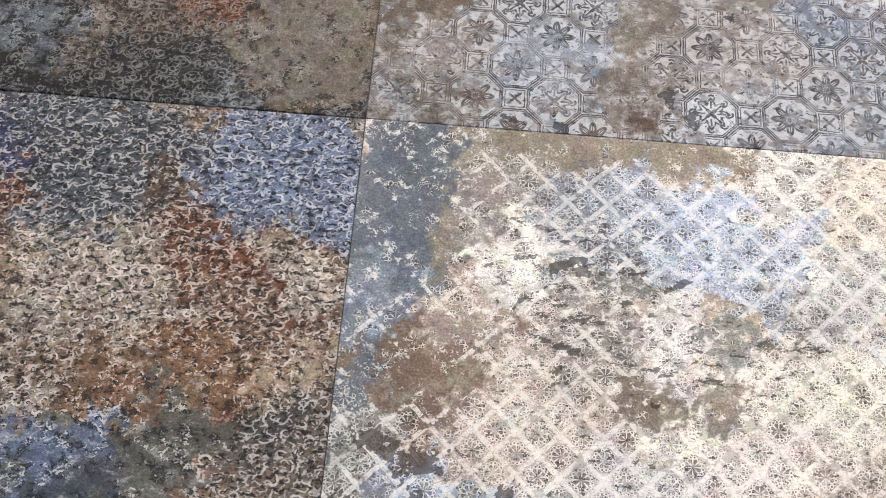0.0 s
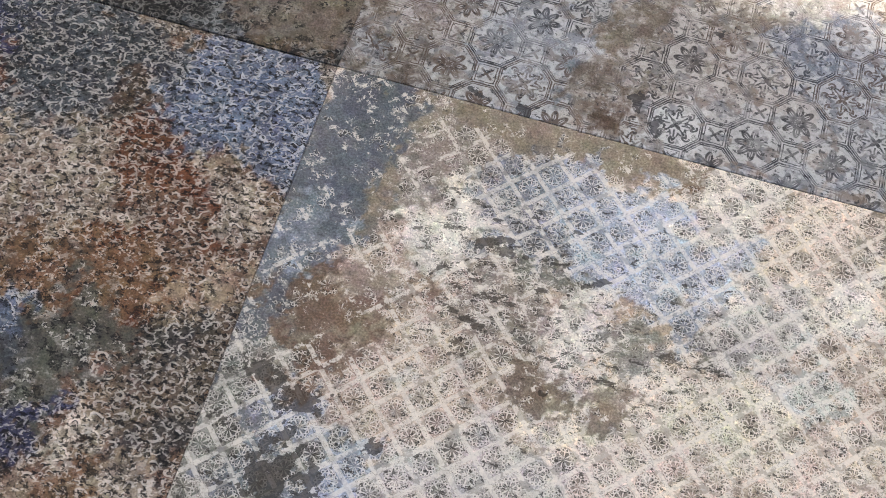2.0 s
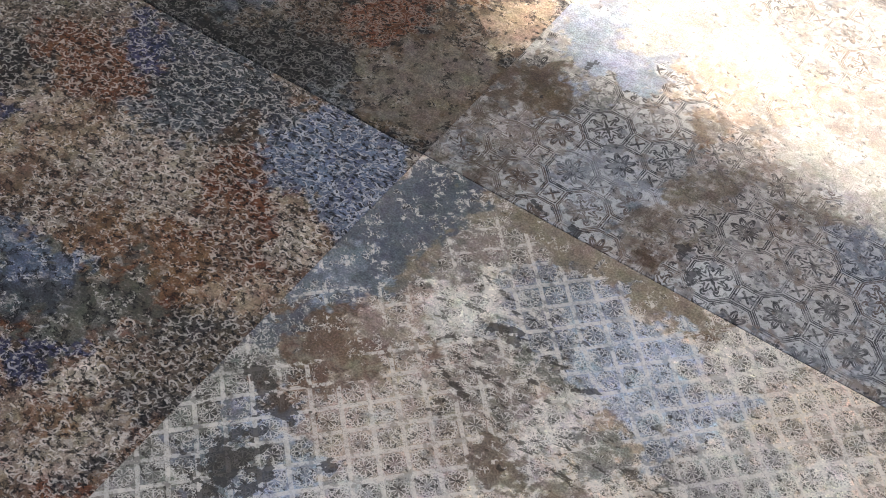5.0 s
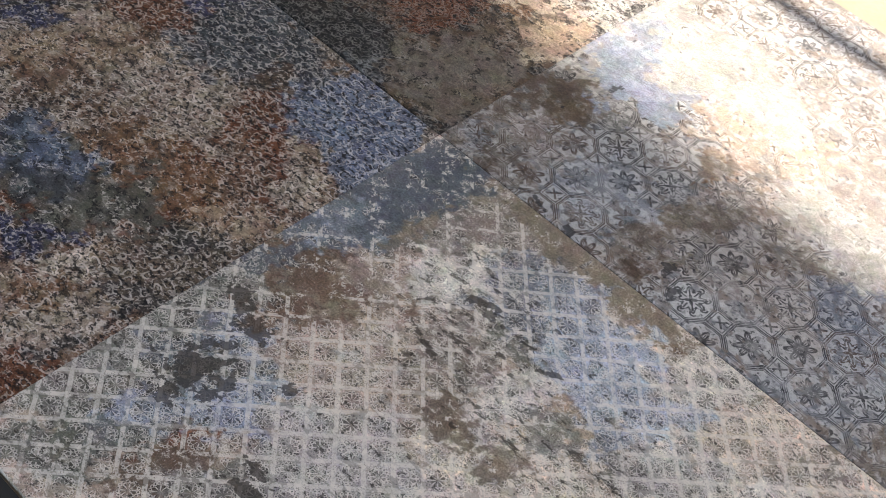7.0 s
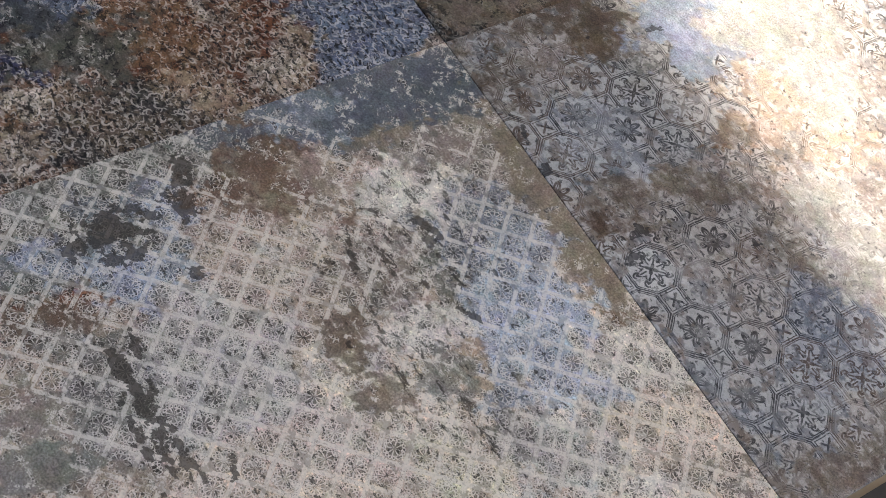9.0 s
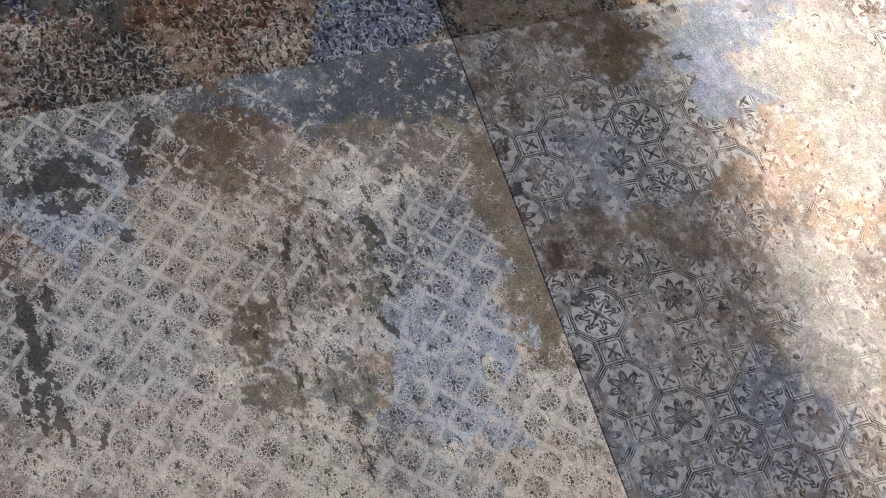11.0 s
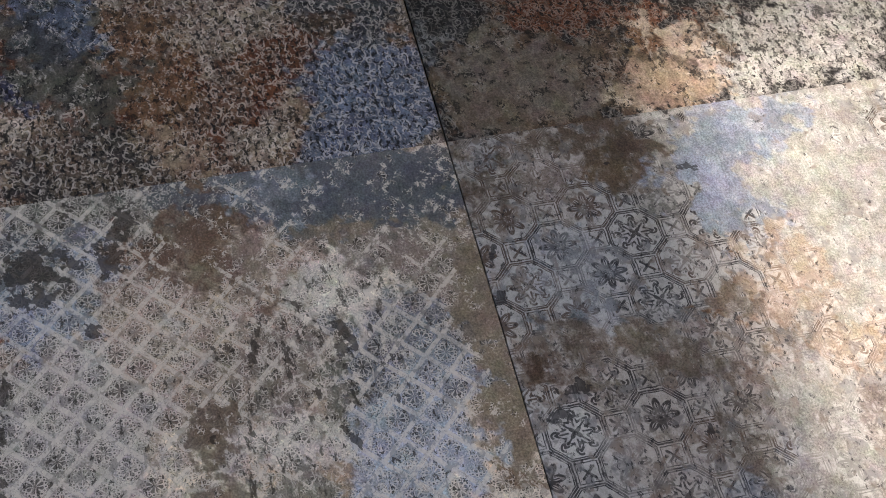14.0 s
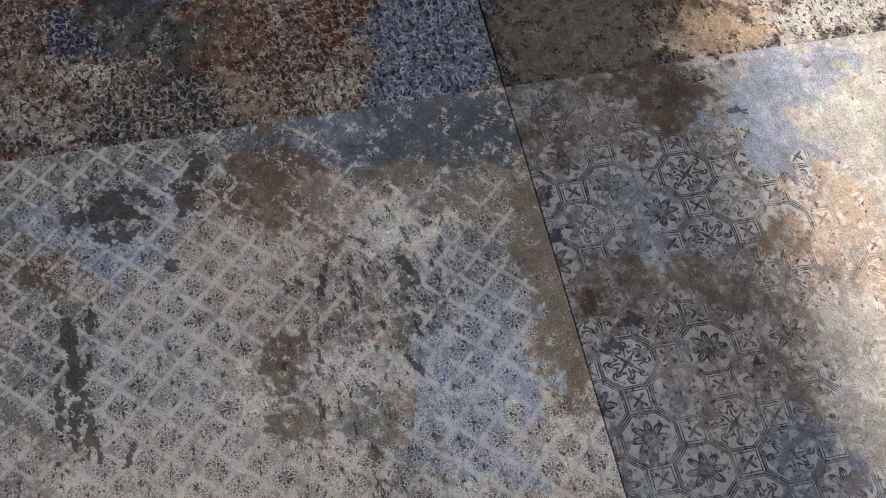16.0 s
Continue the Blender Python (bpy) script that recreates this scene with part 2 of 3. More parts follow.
def plain_material(name, colour, rough, spread=0.3, scale=30.0, bump=0.3):
    net = Net(name)
    pos = net.place()
    a, b = net.noise(pos, scale, 5.0, 0.6), net.noise(pos, scale * 9, 3.0, 0.6)
    net.put(net.scaled(net.mix(0.0, colour, colour), 1.0 + (a - 0.5) * (2 * spread) + (b - 0.5) * spread), net.bsdf.inputs["Base Color"])
    net.bsdf.inputs["Roughness"].default_value = rough
    net.bump(b, bump, 0.002)
    return net.mat


MAT_TRELLIS = tile_material("trellis glaze", "lattice", (0.74, 0.655, 0.57), (0.026, 0.019, 0.015))
MAT_OCTAGON = tile_material("octagon glaze", "octagon", (0.60, 0.565, 0.54), (0.018, 0.017, 0.02))
MAT_TENDRIL = tile_material("tendril glaze", "tendril", (0.24, 0.225, 0.21), (0.010, 0.009, 0.009))
MAT_LEAF = tile_material("leaf glaze", "leaf", (0.55, 0.49, 0.44), (0.010, 0.0085, 0.009))
MAT_FLOOR = plain_material("tan screed", (0.36, 0.28, 0.19), 0.8, 0.25, 9.0)
MAT_RUBBER = plain_material("black rubber", (0.018, 0.016, 0.015), 0.7, 0.3, 60.0)
MAT_PLASTER = plain_material("white plaster", (0.72, 0.70, 0.66), 0.9, 0.06, 4.0)
MAT_FRAME = plain_material("grey window paint", (0.25, 0.25, 0.25), 0.5, 0.05, 20.0)
MAT_STRAW = plain_material("dry straw", (0.06, 0.04, 0.025), 0.8, 0.3, 90.0)


# ---- structure ----
def box(bm, x0, y0, z0, x1, y1, z1):
    m = Matrix.LocRotScale(((x0 + x1) / 2, (y0 + y1) / 2, (z0 + z1) / 2), None, (x1 - x0, y1 - y0, z1 - z0))
    bmesh.ops.create_cube(bm, size=1.0, matrix=m)


def part(name, bm, material, parent=None, label=""):
    me = bpy.data.meshes.new(name)
    bm.to_mesh(me)
    bm.free()
    me.materials.append(material)
    ob = new(name, me)
    if parent is not None:
        ob.parent = parent
    if label:
        ob["label"] = label
    return ob


def boxes(name, material, parent, *sizes, label=""):
    bm = bmesh.new()
    for s in sizes:
        box(bm, *s)
    return part(name, bm, material, parent, label)


TILE_T = 0.012
floor = tagged(boxes("floor", MAT_FLOOR, None, (-4, -6, -0.16, 8, 2.0, -TILE_T - 0.004)),
               "tan screed floor under four large patterned tiles", "floor", kind="structure")
tagged(boxes("ground", MAT_FLOOR, None, (-40, 2.2, -0.2, 40, 60, -0.05), (-40, -60, -0.2, 40, -6, -0.05), (8, -6, -0.2, 40, 2.2, -0.05)),
       "dry tan ground outside the open hall", "ground", kind="structure")
# assumed ceiling, out of view; its extent sets how much sky light enters
tagged(boxes("ceiling", MAT_PLASTER, None, (-4, -2.4, 3.1, 3.4, 2.0, 3.3)), "unseen white plaster ceiling, cut short to let sky light in", "ceiling", kind="structure")
tagged(boxes("wall_west", MAT_PLASTER, None, (-4.2, -6, -0.1, -4, 2.0, 3.3)), "plain white plaster wall", "wall", kind="structure")
WIN = (-1.2, 1.9, 0.45, 2.6)  # x from, x to, sill, head
tagged(boxes("wall_north", MAT_PLASTER, None, (-4.2, 2.0, -0.1, WIN[0], 2.2, 3.3), (WIN[1], 2.0, -0.1, 8, 2.2, 3.3),
             (WIN[0], 2.0, -0.1, WIN[1], 2.2, WIN[2]), (WIN[0], 2.0, WIN[3], WIN[1], 2.2, 3.3)),
       "white plaster wall with a wide window opening", "wall", kind="structure")
window = tagged(boxes("window_1", MAT_FRAME, None, (WIN[0], 2.06, WIN[2], WIN[0] + 0.05, 2.12, WIN[3]), (WIN[1] - 0.05, 2.06, WIN[2], WIN[1], 2.12, WIN[3])),
                "wide open window with a grey painted transom", "window", kind="structure")
boxes("transom", MAT_FRAME, window, (WIN[0] + 0.05, 2.08, 0.98, WIN[1] - 0.05, 2.105, 1.005))
# unseen slab, added only to cut off the sun short of the patch
tagged(boxes("canopy", MAT_PLASTER, None, (-6, 2.2, 4.73, 10, 6.04, 4.88)), "unseen pale slab added to end the sun patch on its near side", "canopy", kind="structure")
# added far blocker out of view: gives the patch a soft left edge
tagged(boxes("sun_stop_left", MAT_PLASTER, None, (-14, 10.0, -0.1, -0.20, 10.4, 12.0)), "unseen tall slab added to bound the sun patch on the left", "wall", kind="structure")


# ---- printed tiles ----
def lattice_noise(x, y, scale, seed):
    table = np.random.RandomState(seed).rand(97, 97)
    c, n = math.cos(seed * 1.7), math.sin(seed * 1.7)
    gx, gy = (x * c - y * n) * scale + 500.0, (x * n + y * c) * scale + 500.0
    gx, gy = gx + 0.35 * np.sin(gy * 1.9), gy + 0.35 * np.sin(gx * 2.3)
    ix, iy = np.floor(gx).astype(int), np.floor(gy).astype(int)
    fx, fy = gx - ix, gy - iy
    fx, fy = fx * fx * (3 - 2 * fx), fy * fy * (3 - 2 * fy)
    at = lambda i, j: table[(ix + i) % 97, (iy + j) % 97]
    return (at(0, 0) * (1 - fx) + at(1, 0) * fx) * (1 - fy) + (at(0, 1) * (1 - fx) + at(1, 1) * fx) * fy


def ramp(v, lo, hi):
    t = np.clip((v - lo) / (hi - lo), 0, 1)
    return t * t * (3 - 2 * t)


PALETTE = dict(
    sand=(0.425, 0.32, 0.25), beige=(0.65, 0.51, 0.40), cream=(0.66, 0.58, 0.50), tan=(0.41, 0.29, 0.20), taupe=(0.24, 0.185, 0.145),
    umber=(0.165, 0.12, 0.088), olive=(0.22, 0.17, 0.125), brown=(0.145, 0.092, 0.064), rust=(0.20, 0.075, 0.038), rustgrey=(0.23, 0.135, 0.09),
    ochre=(0.265, 0.14, 0.078), grey=(0.265, 0.215, 0.18), greygreen=(0.20, 0.183, 0.158), slate=(0.155, 0.163, 0.175), bluegrey=(0.29, 0.31, 0.36),
    blue=(0.165, 0.20, 0.28), mist=(0.37, 0.395, 0.45), sky=(0.35, 0.39, 0.48), navy=(0.05, 0.06, 0.13), lilac=(0.33, 0.34, 0.42), pink=(0.60, 0.47, 0.39))
PALETTE.update(
    pinkash=(0.34, 0.26, 0.235), ash=(0.34, 0.275, 0.24), pale=(0.52, 0.49, 0.45), white=(0.66, 0.65, 0.65), peach=(0.52, 0.37, 0.27),
    ink=(0.062, 0.066, 0.076), coal=(0.034, 0.030, 0.030), dove=(0.27, 0.222, 0.18), peachpale=(0.60, 0.45, 0.345), black=(0.075, 0.066, 0.062), deep=(0.10, 0.108, 0.122), moss=(0.15, 0.142, 0.118),
    silver=(0.34, 0.34, 0.35), silverbeige=(0.42, 0.37, 0.335), mint=(0.42, 0.42, 0.38), butter=(0.66, 0.56, 0.43), cocoa=(0.175, 0.118, 0.08), steel=(0.17, 0.182, 0.205), dusk=(0.155, 0.13, 0.108))


class Print:
    """One tile's ground colours: stains of worn colour laid over one another, some with sun or shade put into them, and
    how much of the ornament is left on each.
    """
    count = 0

    def __init__(self, x0, y0, x1, y1, material, ground, vis, gain=1.0, lift=0.0, step=0.0036):
        self.nx, self.ny = int((x1 - x0) / step), int((y1 - y0) / step)
        self.x, self.y = (g.ravel() for g in np.meshgrid(np.linspace(x0, x1, self.nx + 1), np.linspace(y0, y1, self.ny + 1)))
        self.gain, self.lift = gain, lift
        self.material, self.rgb = material, np.tile(np.array(PALETTE[ground]), (len(self.x), 1))
        self.vis, self.spot, self.rift = np.full(len(self.x), vis), np.zeros(len(self.x)), np.zeros(len(self.x))

    def shape(self, cx, cy, ra, rb, turn, rough):
        Print.count += 1
        s = Print.count * 7
        c, n = math.cos(radians(turn)), math.sin(radians(turn))
        dx, dy = self.x - cx, self.y - cy
        u, v = (dx * c + dy * n) / ra, (dy * c - dx * n) / rb
        size = max(0.006, math.sqrt(ra * rb))
        f = 1 - np.sqrt(u * u + v * v)
        f += rough * (lattice_noise(self.x, self.y, 1.6 / size, s) - 0.5) + 0.8 * rough * (lattice_noise(self.x, self.y, 4.2 / size, s + 1) - 0.5)
        return f + min(0.9, 0.03 / size) * (lattice_noise(self.x, self.y, 55.0, s + 2) - 0.5) + min(1.5, 0.04 / size) * (lattice_noise(self.x, self.y, 130.0, s + 3) - 0.5)

    def patch(self, cx, cy, ra, rb, turn, colour, vis, amount=0.9):
        f = self.shape(cx, cy, ra, rb, turn, 0.95)
        k = amount * ramp(f, -0.04, 0.02 + min(0.25, 0.010 / rb))
        self.rgb += k[:, None] * (np.array(PALETTE[colour]) - self.rgb)
        self.vis += k * (vis - self.vis)

    def chip(self, cx, cy, ra, rb, turn):
        self.spot = np.maximum(self.spot, ramp(self.shape(cx, cy, ra, max(rb, 0.004), turn, 1.1), -0.1, 0.4))

    def crack(self, cx, cy, ra, rb, turn):
        self.rift = np.maximum(self.rift, ramp(self.shape(cx, cy, ra, rb, turn, 0.9), -0.1, 0.4))

    def build(self, parent, label):
        nx, ny = self.nx, self.ny
        rim = [*range(nx), *[nx + j * (nx + 1) for j in range(ny)], *[ny * (nx + 1) + nx - i for i in range(nx)], *[(ny - j) * (nx + 1) for j in range(ny)]]
        z = np.zeros(len(self.x))
        z[rim] = -0.0006
        top = np.stack([self.x, self.y, z + self.lift], 1)
        low = top[rim].copy()
        low[:, 2] = -TILE_T
        i, j = np.meshgrid(np.arange(nx), np.arange(ny))
        a = (i + j * (nx + 1)).ravel()
        faces = np.stack([a, a + 1, a + nx + 2, a + nx + 1], 1)
        m, base = len(rim), len(top)
        r, k = np.array(rim), np.arange(m)
        sides = np.stack([r, base + k, base + (k + 1) % m, r[(k + 1) % m]], 1)
        faces = np.concatenate([faces, sides])
        me = bpy.data.meshes.new("tile")
        me.from_pydata(np.concatenate([top, low]).tolist(), [], faces.tolist())
        tint = np.ones((base + m, 4), np.float32)
        mottle = 0.8 + 0.4 * lattice_noise(self.x, self.y, 14.0, 5)
        tint[:base, :3], tint[:base, 3] = self.rgb * (self.gain * mottle[:, None]), self.vis
        tint[base:, :3] = (0.25, 0.2, 0.17)
        me.attributes.new("ground", 'FLOAT_COLOR', 'POINT').data.foreach_set("color", tint.ravel())
        me.attributes.new("chip", 'FLOAT', 'POINT').data.foreach_set("value", np.concatenate([self.spot, np.zeros(m)]).astype(np.float32))
        me.attributes.new("rift", 'FLOAT', 'POINT').data.foreach_set("value", np.concatenate([self.rift, np.zeros(m)]).astype(np.float32))
        me.materials.append(self.material)
        ob = new("tile", me)
        ob.parent = parent
        ob["label"] = label
        return ob


BR = Print(0.0005, -0.977, 0.989, -0.0010, MAT_TRELLIS, "sand", 0.6, 1.10)
TR = Print(0.0005, 0.0010, 0.989, 1.02, MAT_OCTAGON, "ash", 0.6, 0.64)
TL = Print(-1.0, 0.0020, -0.0004, 1.02, MAT_TENDRIL, "coal", 0.8, 0.64, -0.0008)
BL = Print(-1.0, -0.977, -0.0006, -0.0016, MAT_LEAF, "taupe", 0.6, 0.64, -0.0008)
# BR
BR.patch(0.434, -0.351, 0.376, 0.295, 63, "sand", 0.60)
BR.patch(0.105, -0.226, 0.383, 0.140, 47, "dusk", 0.40)
BR.patch(-0.005, -0.607, 0.199, 0.117, 80, "moss", 0.80)
BR.patch(0.298, -0.081, 0.159, 0.110, 132, "grey", 0.50)
BR.patch(0.570, -0.484, 0.275, 0.107, 79, "beige", 0.80)
BR.patch(0.673, -0.202, 0.308, 0.286, 83, "beige", 0.80)
BR.patch(0.807, -0.300, 0.118, 0.090, 63, "sand", 0.75)
BR.patch(0.829, -0.064, 0.194, 0.071, 57, "cream", 0.95)
BR.patch(0.707, -0.157, 0.098, 0.070, 38, "bluegrey", 0.80)
BR.patch(0.612, -0.283, 0.150, 0.059, 54, "beige", 0.70)
BR.patch(0.096, -0.791, 0.204, 0.108, 41, "greygreen", 0.85)
BR.patch(0.775, -0.449, 0.166, 0.054, 15, "beige", 0.80)
BR.patch(0.366, -0.653, 0.110, 0.091, 171, "sand", 1.00)
BR.patch(0.029, -0.129, 0.161, 0.107, 31, "deep", 0.10)
BR.patch(0.096, 0.024, 0.094, 0.075, 145, "deep", 0.25)
BR.patch(0.135, -0.190, 0.140, 0.030, 76, "dusk", 0.05)
BR.patch(0.112, -0.404, 0.142, 0.063, 38, "brown", 0.10)
BR.patch(0.059, -0.286, 0.099, 0.056, 53, "steel", 0.35)
BR.patch(-0.011, -0.511, 0.099, 0.056, 59, "deep", 0.40)
BR.patch(0.037, -0.643, 0.126, 0.080, 60, "greygreen", 0.85)
BR.patch(0.198, -0.107, 0.063, 0.052, 73, "grey", 0.30)
BR.patch(0.188, -0.293, 0.108, 0.054, 48, "sand", 0.45)
BR.patch(0.243, -0.251, 0.070, 0.049, 144, "cream", 0.35)
BR.patch(0.269, -0.396, 0.093, 0.056, 56, "sand", 0.75)
BR.patch(0.350, -0.272, 0.105, 0.080, 142, "grey", 0.55)
BR.patch(0.286, -0.161, 0.071, 0.038, 46, "grey", 0.50)
BR.patch(0.289, -0.019, 0.079, 0.022, 176, "olive", 0.05)
BR.patch(0.407, -0.031, 0.084, 0.024, 3, "taupe", 0.05)
BR.patch(0.519, -0.041, 0.068, 0.029, 169, "olive", 0.03)
BR.patch(0.601, -0.034, 0.053, 0.035, 176, "taupe", 0.20)
BR.patch(0.505, -0.162, 0.107, 0.094, 118, "mist", 0.60)
BR.patch(0.598, -0.192, 0.096, 0.051, 55, "mist", 0.75)
BR.patch(0.374, -0.151, 0.067, 0.055, 96, "bluegrey", 0.80)
BR.patch(0.691, -0.111, 0.054, 0.036, 63, "sand", 0.60)
BR.patch(0.767, -0.176, 0.137, 0.080, 40, "cream", 1.00)
BR.patch(0.743, -0.117, 0.068, 0.013, 22, "bluegrey", 0.50)
BR.patch(0.658, -0.292, 0.075, 0.040, 141, "greygreen", 0.55)
BR.patch(0.846, -0.025, 0.067, 0.055, 96, "beige", 0.90)
BR.patch(0.866, 0.014, 0.051, 0.031, 27, "taupe", 0.30)
BR.patch(0.466, -0.350, 0.049, 0.036, 63, "cream", 0.30)
BR.patch(0.434, -0.437, 0.044, 0.033, 136, "umber", 0.08)
BR.patch(0.538, -0.434, 0.034, 0.023, 38, "umber", 0.05)
BR.patch(0.535, -0.317, 0.053, 0.048, 122, "taupe", 0.15)
BR.patch(0.334, -0.353, 0.064, 0.057, 84, "grey", 0.40)
BR.patch(0.500, -0.282, 0.027, 0.027, 153, "pink", 0.90)
BR.patch(0.159, -0.649, 0.086, 0.055, 65, "bluegrey", 0.75)
BR.patch(0.138, -0.693, 0.063, 0.032, 58, "slate", 0.35)
BR.patch(0.216, -0.643, 0.054, 0.040, 63, "lilac", 0.90)
BR.patch(0.121, -0.796, 0.067, 0.035, 80, "lilac", 0.50)
BR.patch(0.210, -0.764, 0.074, 0.021, 80, "rust", 0.45)
BR.patch(0.220, -0.845, 0.033, 0.022, 50, "brown", 0.15)
BR.patch(0.280, -0.824, 0.099, 0.048, 59, "sand", 0.80)
BR.patch(0.385, -0.841, 0.111, 0.060, 47, "grey", 0.25)
BR.patch(0.436, -0.899, 0.107, 0.038, 76, "greygreen", 0.10)
BR.patch(0.241, -0.547, 0.023, 0.014, 43, "umber", 0.20)
BR.patch(0.142, -0.542, 0.046, 0.042, 32, "pink", 0.90)
BR.patch(0.504, -0.129, 0.021, 0.018, 138, "slate", 0.00)
# TR
TR.patch(0.522, 0.236, 0.409, 0.329, 83, "ash", 0.66)
# pale ground with faint print: the sun's wash-out put into the colour
TR.patch(0.039, 0.507, 0.340, 0.249, 87, "pale", 0.36)
TR.patch(0.293, 0.608, 0.271, 0.149, 153, "pale", 0.45)
TR.patch(0.659, 0.450, 0.182, 0.118, 143, "ash", 0.40)
TR.patch(0.765, 0.229, 0.187, 0.142, 97, "bluegrey", 0.70)
# dark print near the centre joint, deepened by shade painted into it
TR.patch(0.121, 0.133, 0.229, 0.188, 164, "dusk", 0.75)
TR.patch(0.074, 0.244, 0.093, 0.087, 75, "umber", 0.06)
TR.patch(0.021, 0.093, 0.083, 0.060, 61, "dusk", 0.60)
TR.patch(0.103, 0.128, 0.061, 0.055, 71, "taupe", 0.90)
TR.patch(0.152, 0.380, 0.090, 0.079, 108, "sky", 0.08)
TR.patch(0.056, 0.532, 0.112, 0.059, 98, "sky", 0.25)
TR.patch(0.231, 0.465, 0.058, 0.037, 81, "sky", 0.40)
TR.patch(0.243, 0.191, 0.163, 0.112, 53, "steel", 1.25)
TR.patch(0.355, 0.230, 0.066, 0.042, 81, "deep", 0.70)
TR.patch(0.352, 0.113, 0.082, 0.033, 83, "steel", 0.35)
TR.patch(0.300, 0.010, 0.046, 0.037, 168, "lilac", 1.00)
TR.patch(0.349, 0.353, 0.061, 0.052, 135, "ochre", 0.35)
TR.patch(0.438, 0.221, 0.111, 0.031, 65, "taupe", 0.20)
TR.patch(0.419, 0.058, 0.049, 0.045, 55, "rustgrey", 0.45)
TR.patch(0.470, 0.078, 0.050, 0.032, 81, "brown", 0.15)
TR.patch(0.540, 0.061, 0.054, 0.048, 75, "white", 1.60)
TR.patch(0.539, 0.187, 0.068, 0.057, 97, "pinkash", 0.50)
TR.patch(0.616, 0.127, 0.049, 0.037, 75, "pinkash", 0.85)
TR.patch(0.669, 0.194, 0.062, 0.049, 105, "pinkash", 1.00)
TR.patch(0.615, 0.247, 0.049, 0.037, 75, "grey", 0.35)
TR.patch(0.744, 0.285, 0.114, 0.033, 100, "blue", 0.60)
TR.patch(0.364, 0.480, 0.115, 0.083, 91, "peach", 0.45)
TR.patch(0.482, 0.507, 0.093, 0.063, 87, "peach", 0.50)
TR.patch(0.540, 0.410, 0.069, 0.037, 104, "ash", 0.35)
TR.patch(0.832, 0.146, 0.094, 0.076, 118, "bluegrey", 0.75)
TR.patch(0.755, 0.301, 0.074, 0.064, 87, "blue", 0.50)
TR.patch(0.944, 0.105, 0.108, 0.033, 84, "taupe", 0.20)
TR.patch(0.899, 0.020, 0.047, 0.038, 92, "ash", 0.70)
TR.patch(0.175, 0.803, 0.182, 0.101, 171, "pale", 0.80)
TR.patch(0.319, 0.880, 0.112, 0.079, 161, "bluegrey", 0.90)
TR.patch(0.609, 0.308, 0.093, 0.041, 34, "taupe", 0.50)
TR.patch(0.779, 0.244, 0.098, 0.076, 43, "bluegrey", 0.90)
TR.patch(0.476, 0.122, 0.075, 0.041, 20, "taupe", 0.30)
TR.patch(0.305, 0.074, 0.051, 0.047, 50, "bluegrey", 0.60)
TR.patch(0.614, 0.044, 0.016, 0.009, 95, "umber", 0.10)
TR.patch(0.654, 0.028, 0.016, 0.013, 92, "slate", 0.10)
TR.patch(0.623, 0.236, 0.020, 0.016, 89, "slate", 0.10)
TR.patch(0.586, 0.006, 0.012, 0.010, 165, "slate", 0.20)
TR.patch(0.566, 0.058, 0.013, 0.012, 165, "slate", 0.30)
# TL
TL.patch(-0.305, 0.209, 0.618, 0.466, 82, "coal", 0.95)
TL.patch(-0.089, 0.161, 0.147, 0.139, 92, "cocoa", 0.10)
TL.patch(-0.005, 0.177, 0.133, 0.067, 78, "cocoa", 0.20)
TL.patch(-0.260, 0.176, 0.122, 0.037, 71, "coal", 1.00)
TL.patch(-0.214, 0.052, 0.076, 0.057, 155, "slate", 1.00)
TL.patch(-0.145, 0.278, 0.062, 0.044, 86, "cocoa", 0.40)
TL.patch(-0.110, 0.288, 0.066, 0.028, 80, "rust", 0.80)
TL.patch(-0.060, 0.313, 0.083, 0.036, 65, "beige", 0.25)
TL.patch(-0.122, 0.405, 0.102, 0.061, 161, "ochre", 0.35)
TL.patch(-0.219, 0.396, 0.123, 0.028, 79, "rust", 0.80)
TL.patch(-0.087, 0.446, 0.091, 0.065, 133, "peach", 0.15)
TL.patch(-0.139, 0.528, 0.095, 0.044, 149, "umber", 1.00)
# greyish print raised to pale, with some of the sunlight in its colour
TL.patch(-0.104, 0.642, 0.124, 0.108, 134, "pale", 0.60)
TL.patch(-0.097, 0.758, 0.131, 0.081, 161, "pale", 0.50)
TL.patch(-0.276, 0.246, 0.082, 0.073, 100, "rust", 0.90)
TL.patch(-0.417, 0.190, 0.115, 0.043, 52, "taupe", 0.50)
TL.patch(-0.450, 0.060, 0.086, 0.033, 7, "umber", 0.30)
TL.patch(-0.107, 0.453, 0.100, 0.056, 19, "beige", 0.15)
TL.patch(-0.107, 0.103, 0.104, 0.096, 0, "cocoa", 0.10)
TL.patch(-0.550, 0.136, 0.079, 0.068, 136, "slate", 0.30)
TL.patch(-0.335, 0.161, 0.096, 0.048, 176, "brown", 0.80)
TL.patch(-0.505, 0.025, 0.096, 0.031, 178, "coal", 0.30)
# BL
BL.patch(-0.313, -0.399, 0.539, 0.498, 130, "rustgrey", 0.60)
BL.patch(-0.488, -0.447, 0.201, 0.172, 44, "sand", 0.60)
BL.patch(-0.405, -0.131, 0.183, 0.131, 158, "deep", 0.70)
BL.patch(-0.115, -0.103, 0.210, 0.107, 173, "blue", 0.85)
BL.patch(-0.264, -0.088, 0.097, 0.063, 165, "deep", 0.80)
BL.patch(-0.309, -0.190, 0.063, 0.055, 130, "umber", 0.60)
BL.patch(-0.203, -0.272, 0.085, 0.076, 135, "rust", 1.00)
BL.patch(-0.112, -0.356, 0.083, 0.071, 104, "rust", 1.00)
